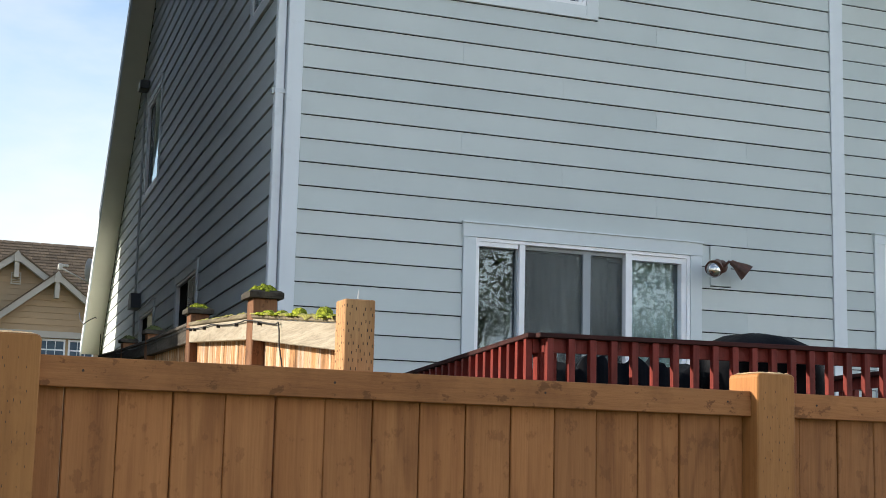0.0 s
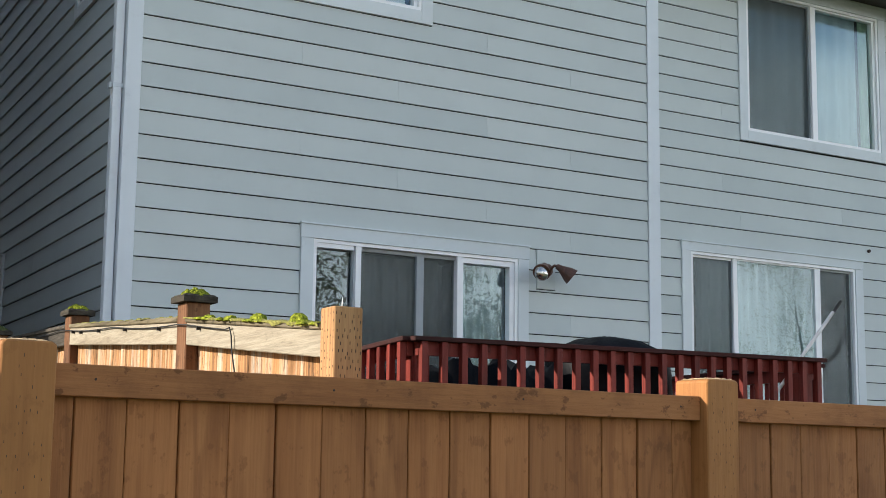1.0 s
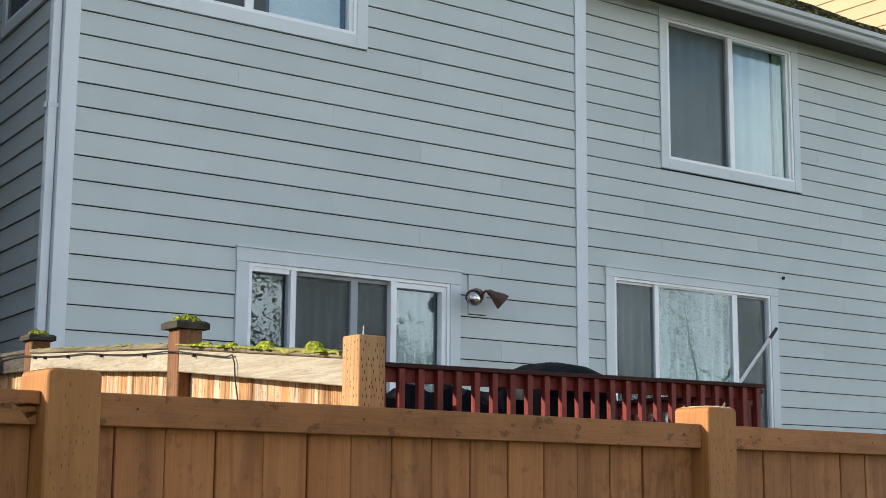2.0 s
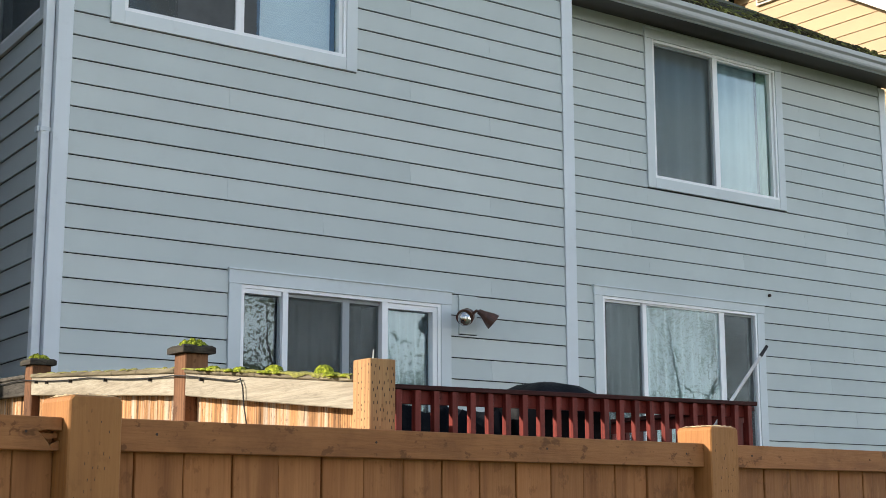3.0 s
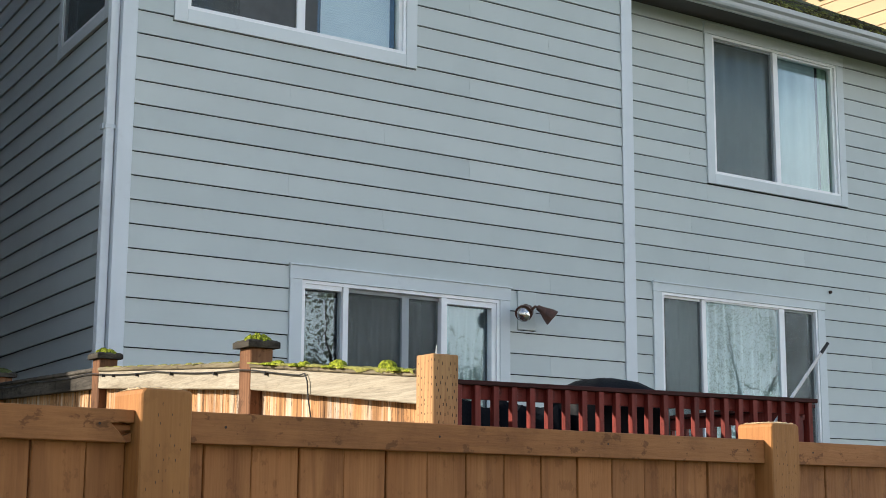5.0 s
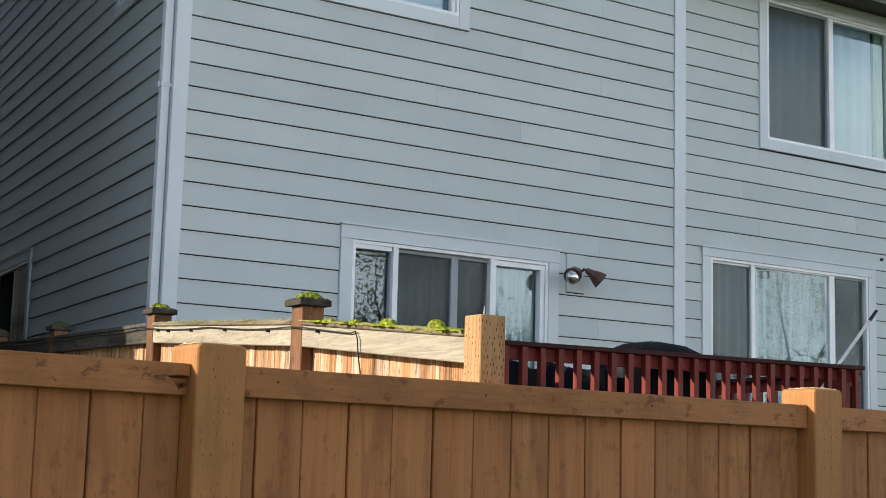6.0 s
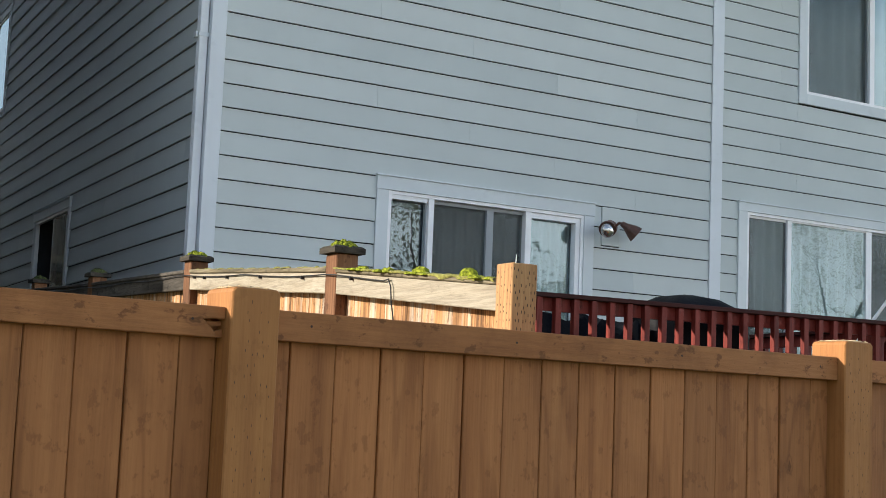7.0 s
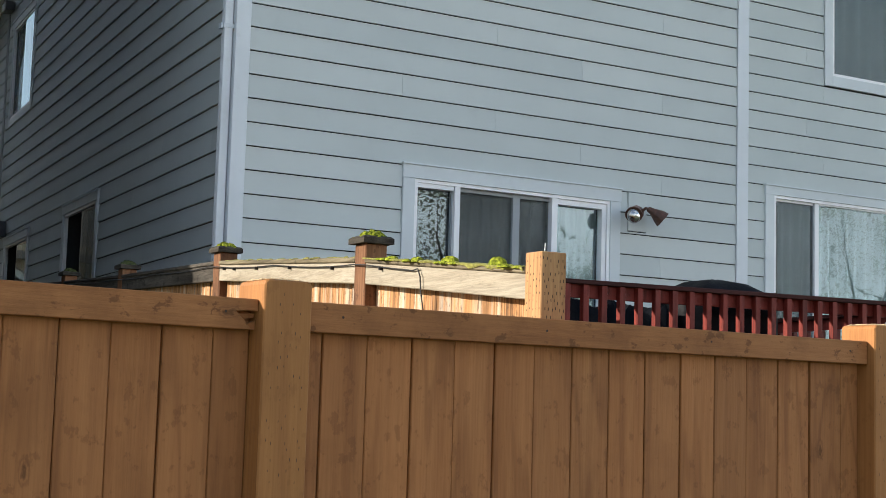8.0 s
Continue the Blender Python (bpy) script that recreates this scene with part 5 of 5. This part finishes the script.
# unseen dark blocks for a neighbouring house, added to shade the side wall
shade_block = thing("house", "unseen dark stand-in for a neighbouring house, shades the side yard", "house", "houses behind", at=(-3.3, 7, 0))
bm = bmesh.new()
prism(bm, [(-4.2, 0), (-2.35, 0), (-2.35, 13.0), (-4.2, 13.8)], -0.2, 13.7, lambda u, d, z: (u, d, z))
part("wall", bm, M_UNSEEN_DARK, shade_block)
# unseen low block, added to shade the far stretch of cedar fence
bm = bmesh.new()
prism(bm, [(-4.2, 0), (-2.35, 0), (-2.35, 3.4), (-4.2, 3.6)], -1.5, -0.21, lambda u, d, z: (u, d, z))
part("porch", bm, M_UNSEEN_DARK, shade_block)


# ---- trees behind the camera, seen in the glass ----
def tree(x, y, h, spread, leaves, seed, base=1.2, size=0.045):
    r = random.Random(seed)
    t = thing("tree", "leafy tree with open branches standing in the garden", "tree", "garden trees", at=(x, y, 0))
    bm = bmesh.new()
    tips = []
    def limb(p, direction, length, rad, depth):
        pts, rads = [p], [rad]
        dr = direction.normalized()
        for i in range(4):
            dr = (dr + Vector((r.uniform(-0.2, 0.2), r.uniform(-0.2, 0.2), r.uniform(-0.05, 0.18)))).normalized()
            pts.append(pts[-1] + dr * (length / 4))
            rads.append(rad * (1 - 0.17 * (i + 1)))
        tube(bm, pts, rads, 6 if depth else 10)
        tips.extend(pts[1:] if depth else [])
        if depth < 3:
            for k in range(5 if depth == 0 else 3):
                i = r.choice((2, 3, 4)) if depth else r.choice((1, 2, 3, 4))
                a = r.uniform(0, math.tau)
                out = Vector((math.cos(a), math.sin(a), r.uniform(0.3, 0.9)))
                limb(pts[i], out, length * r.uniform(0.5, 0.75), rads[i] * 0.6, depth + 1)
    limb(Vector((x, y, 0)), Vector((0, 0, 1)), h * 0.55, h * 0.018, 0)
    part("trunk", bm, M_BARK, t)
    verts, faces = [], []
    for i in range(leaves):
        c = r.choice(tips) + Vector((r.gauss(0, spread), r.gauss(0, spread), r.gauss(0, spread * 0.8)))
        a = Vector((r.uniform(-1, 1), r.uniform(-1, 1), r.uniform(-1, 1))).normalized()
        b = a.cross(Vector((r.uniform(-1, 1), r.uniform(-1, 1), r.uniform(-1, 1)))).normalized()
        s = size * r.uniform(0.6, 1.2)
        n0 = len(verts)
        verts += [c - a * s, c + b * s * 0.45, c + a * s, c - b * s * 0.45]
        faces.append((n0, n0 + 1, n0 + 2, n0 + 3))
    me = bpy.data.meshes.new("crown")
    me.from_pydata([tuple(p) for p in verts], [], faces)
    me.materials.append(M_LEAF)
    ob = new("crown", me)
    ob.parent = t
    ob.matrix_parent_inverse = t.matrix_world.inverted()
    ob["kind"] = "stuff"
    return t


tree(29.6, -21.5, 10.0, 0.45, 10000, 3, size=0.050)
tree(12.4, -19.5, 8.4, 0.50, 15000, 5, size=0.060)
tree(14.2, -19.3, 5.6, 0.34, 8500, 21, size=0.055)
tree(9.4, -21.0, 9.0, 0.44, 15000, 8, size=0.058)
tree(21.0, -27.0, 7.0, 0.38, 12000, 12, size=0.055)

# ---- lap siding, board by board ----
def joints_main(k):
    return {2: (1.378,), 1: (2.234,), 0: (3.078,), 3: (3.93,)}[k % 4]


def joints_side(k):
    s = (k * 1.37) % 3.66
    return [s + 3.66 * i for i in range(6)]


def joints_right(k):
    return {2: (6.468, 9.6), 0: (6.24, 9.2), 1: (8.86,), 3: (7.86,)}[k % 4]


siding(wall_main, on_main, 0.098, X_TRIM0 - 0.004, 1.0, TOP_MAIN, [DOOR, UP_L, LAMP_BLOCK], joints_main)
siding(wall_right, on_right, X_TRIM1 + 0.03, X_END - 0.094, 1.0, 6.59, [DOOR_R, UP_R], joints_right)
siding(wall_left, on_left, 0.104, Y_FRONT, 1.6, 8.6, [LW_UP, LW_LOW, LW_FAR, LW_FAR_UP], joints_side, limit=lambda z: min(Y_FRONT, 9.9 + (7.30 - z) / 0.78 - 0.03))
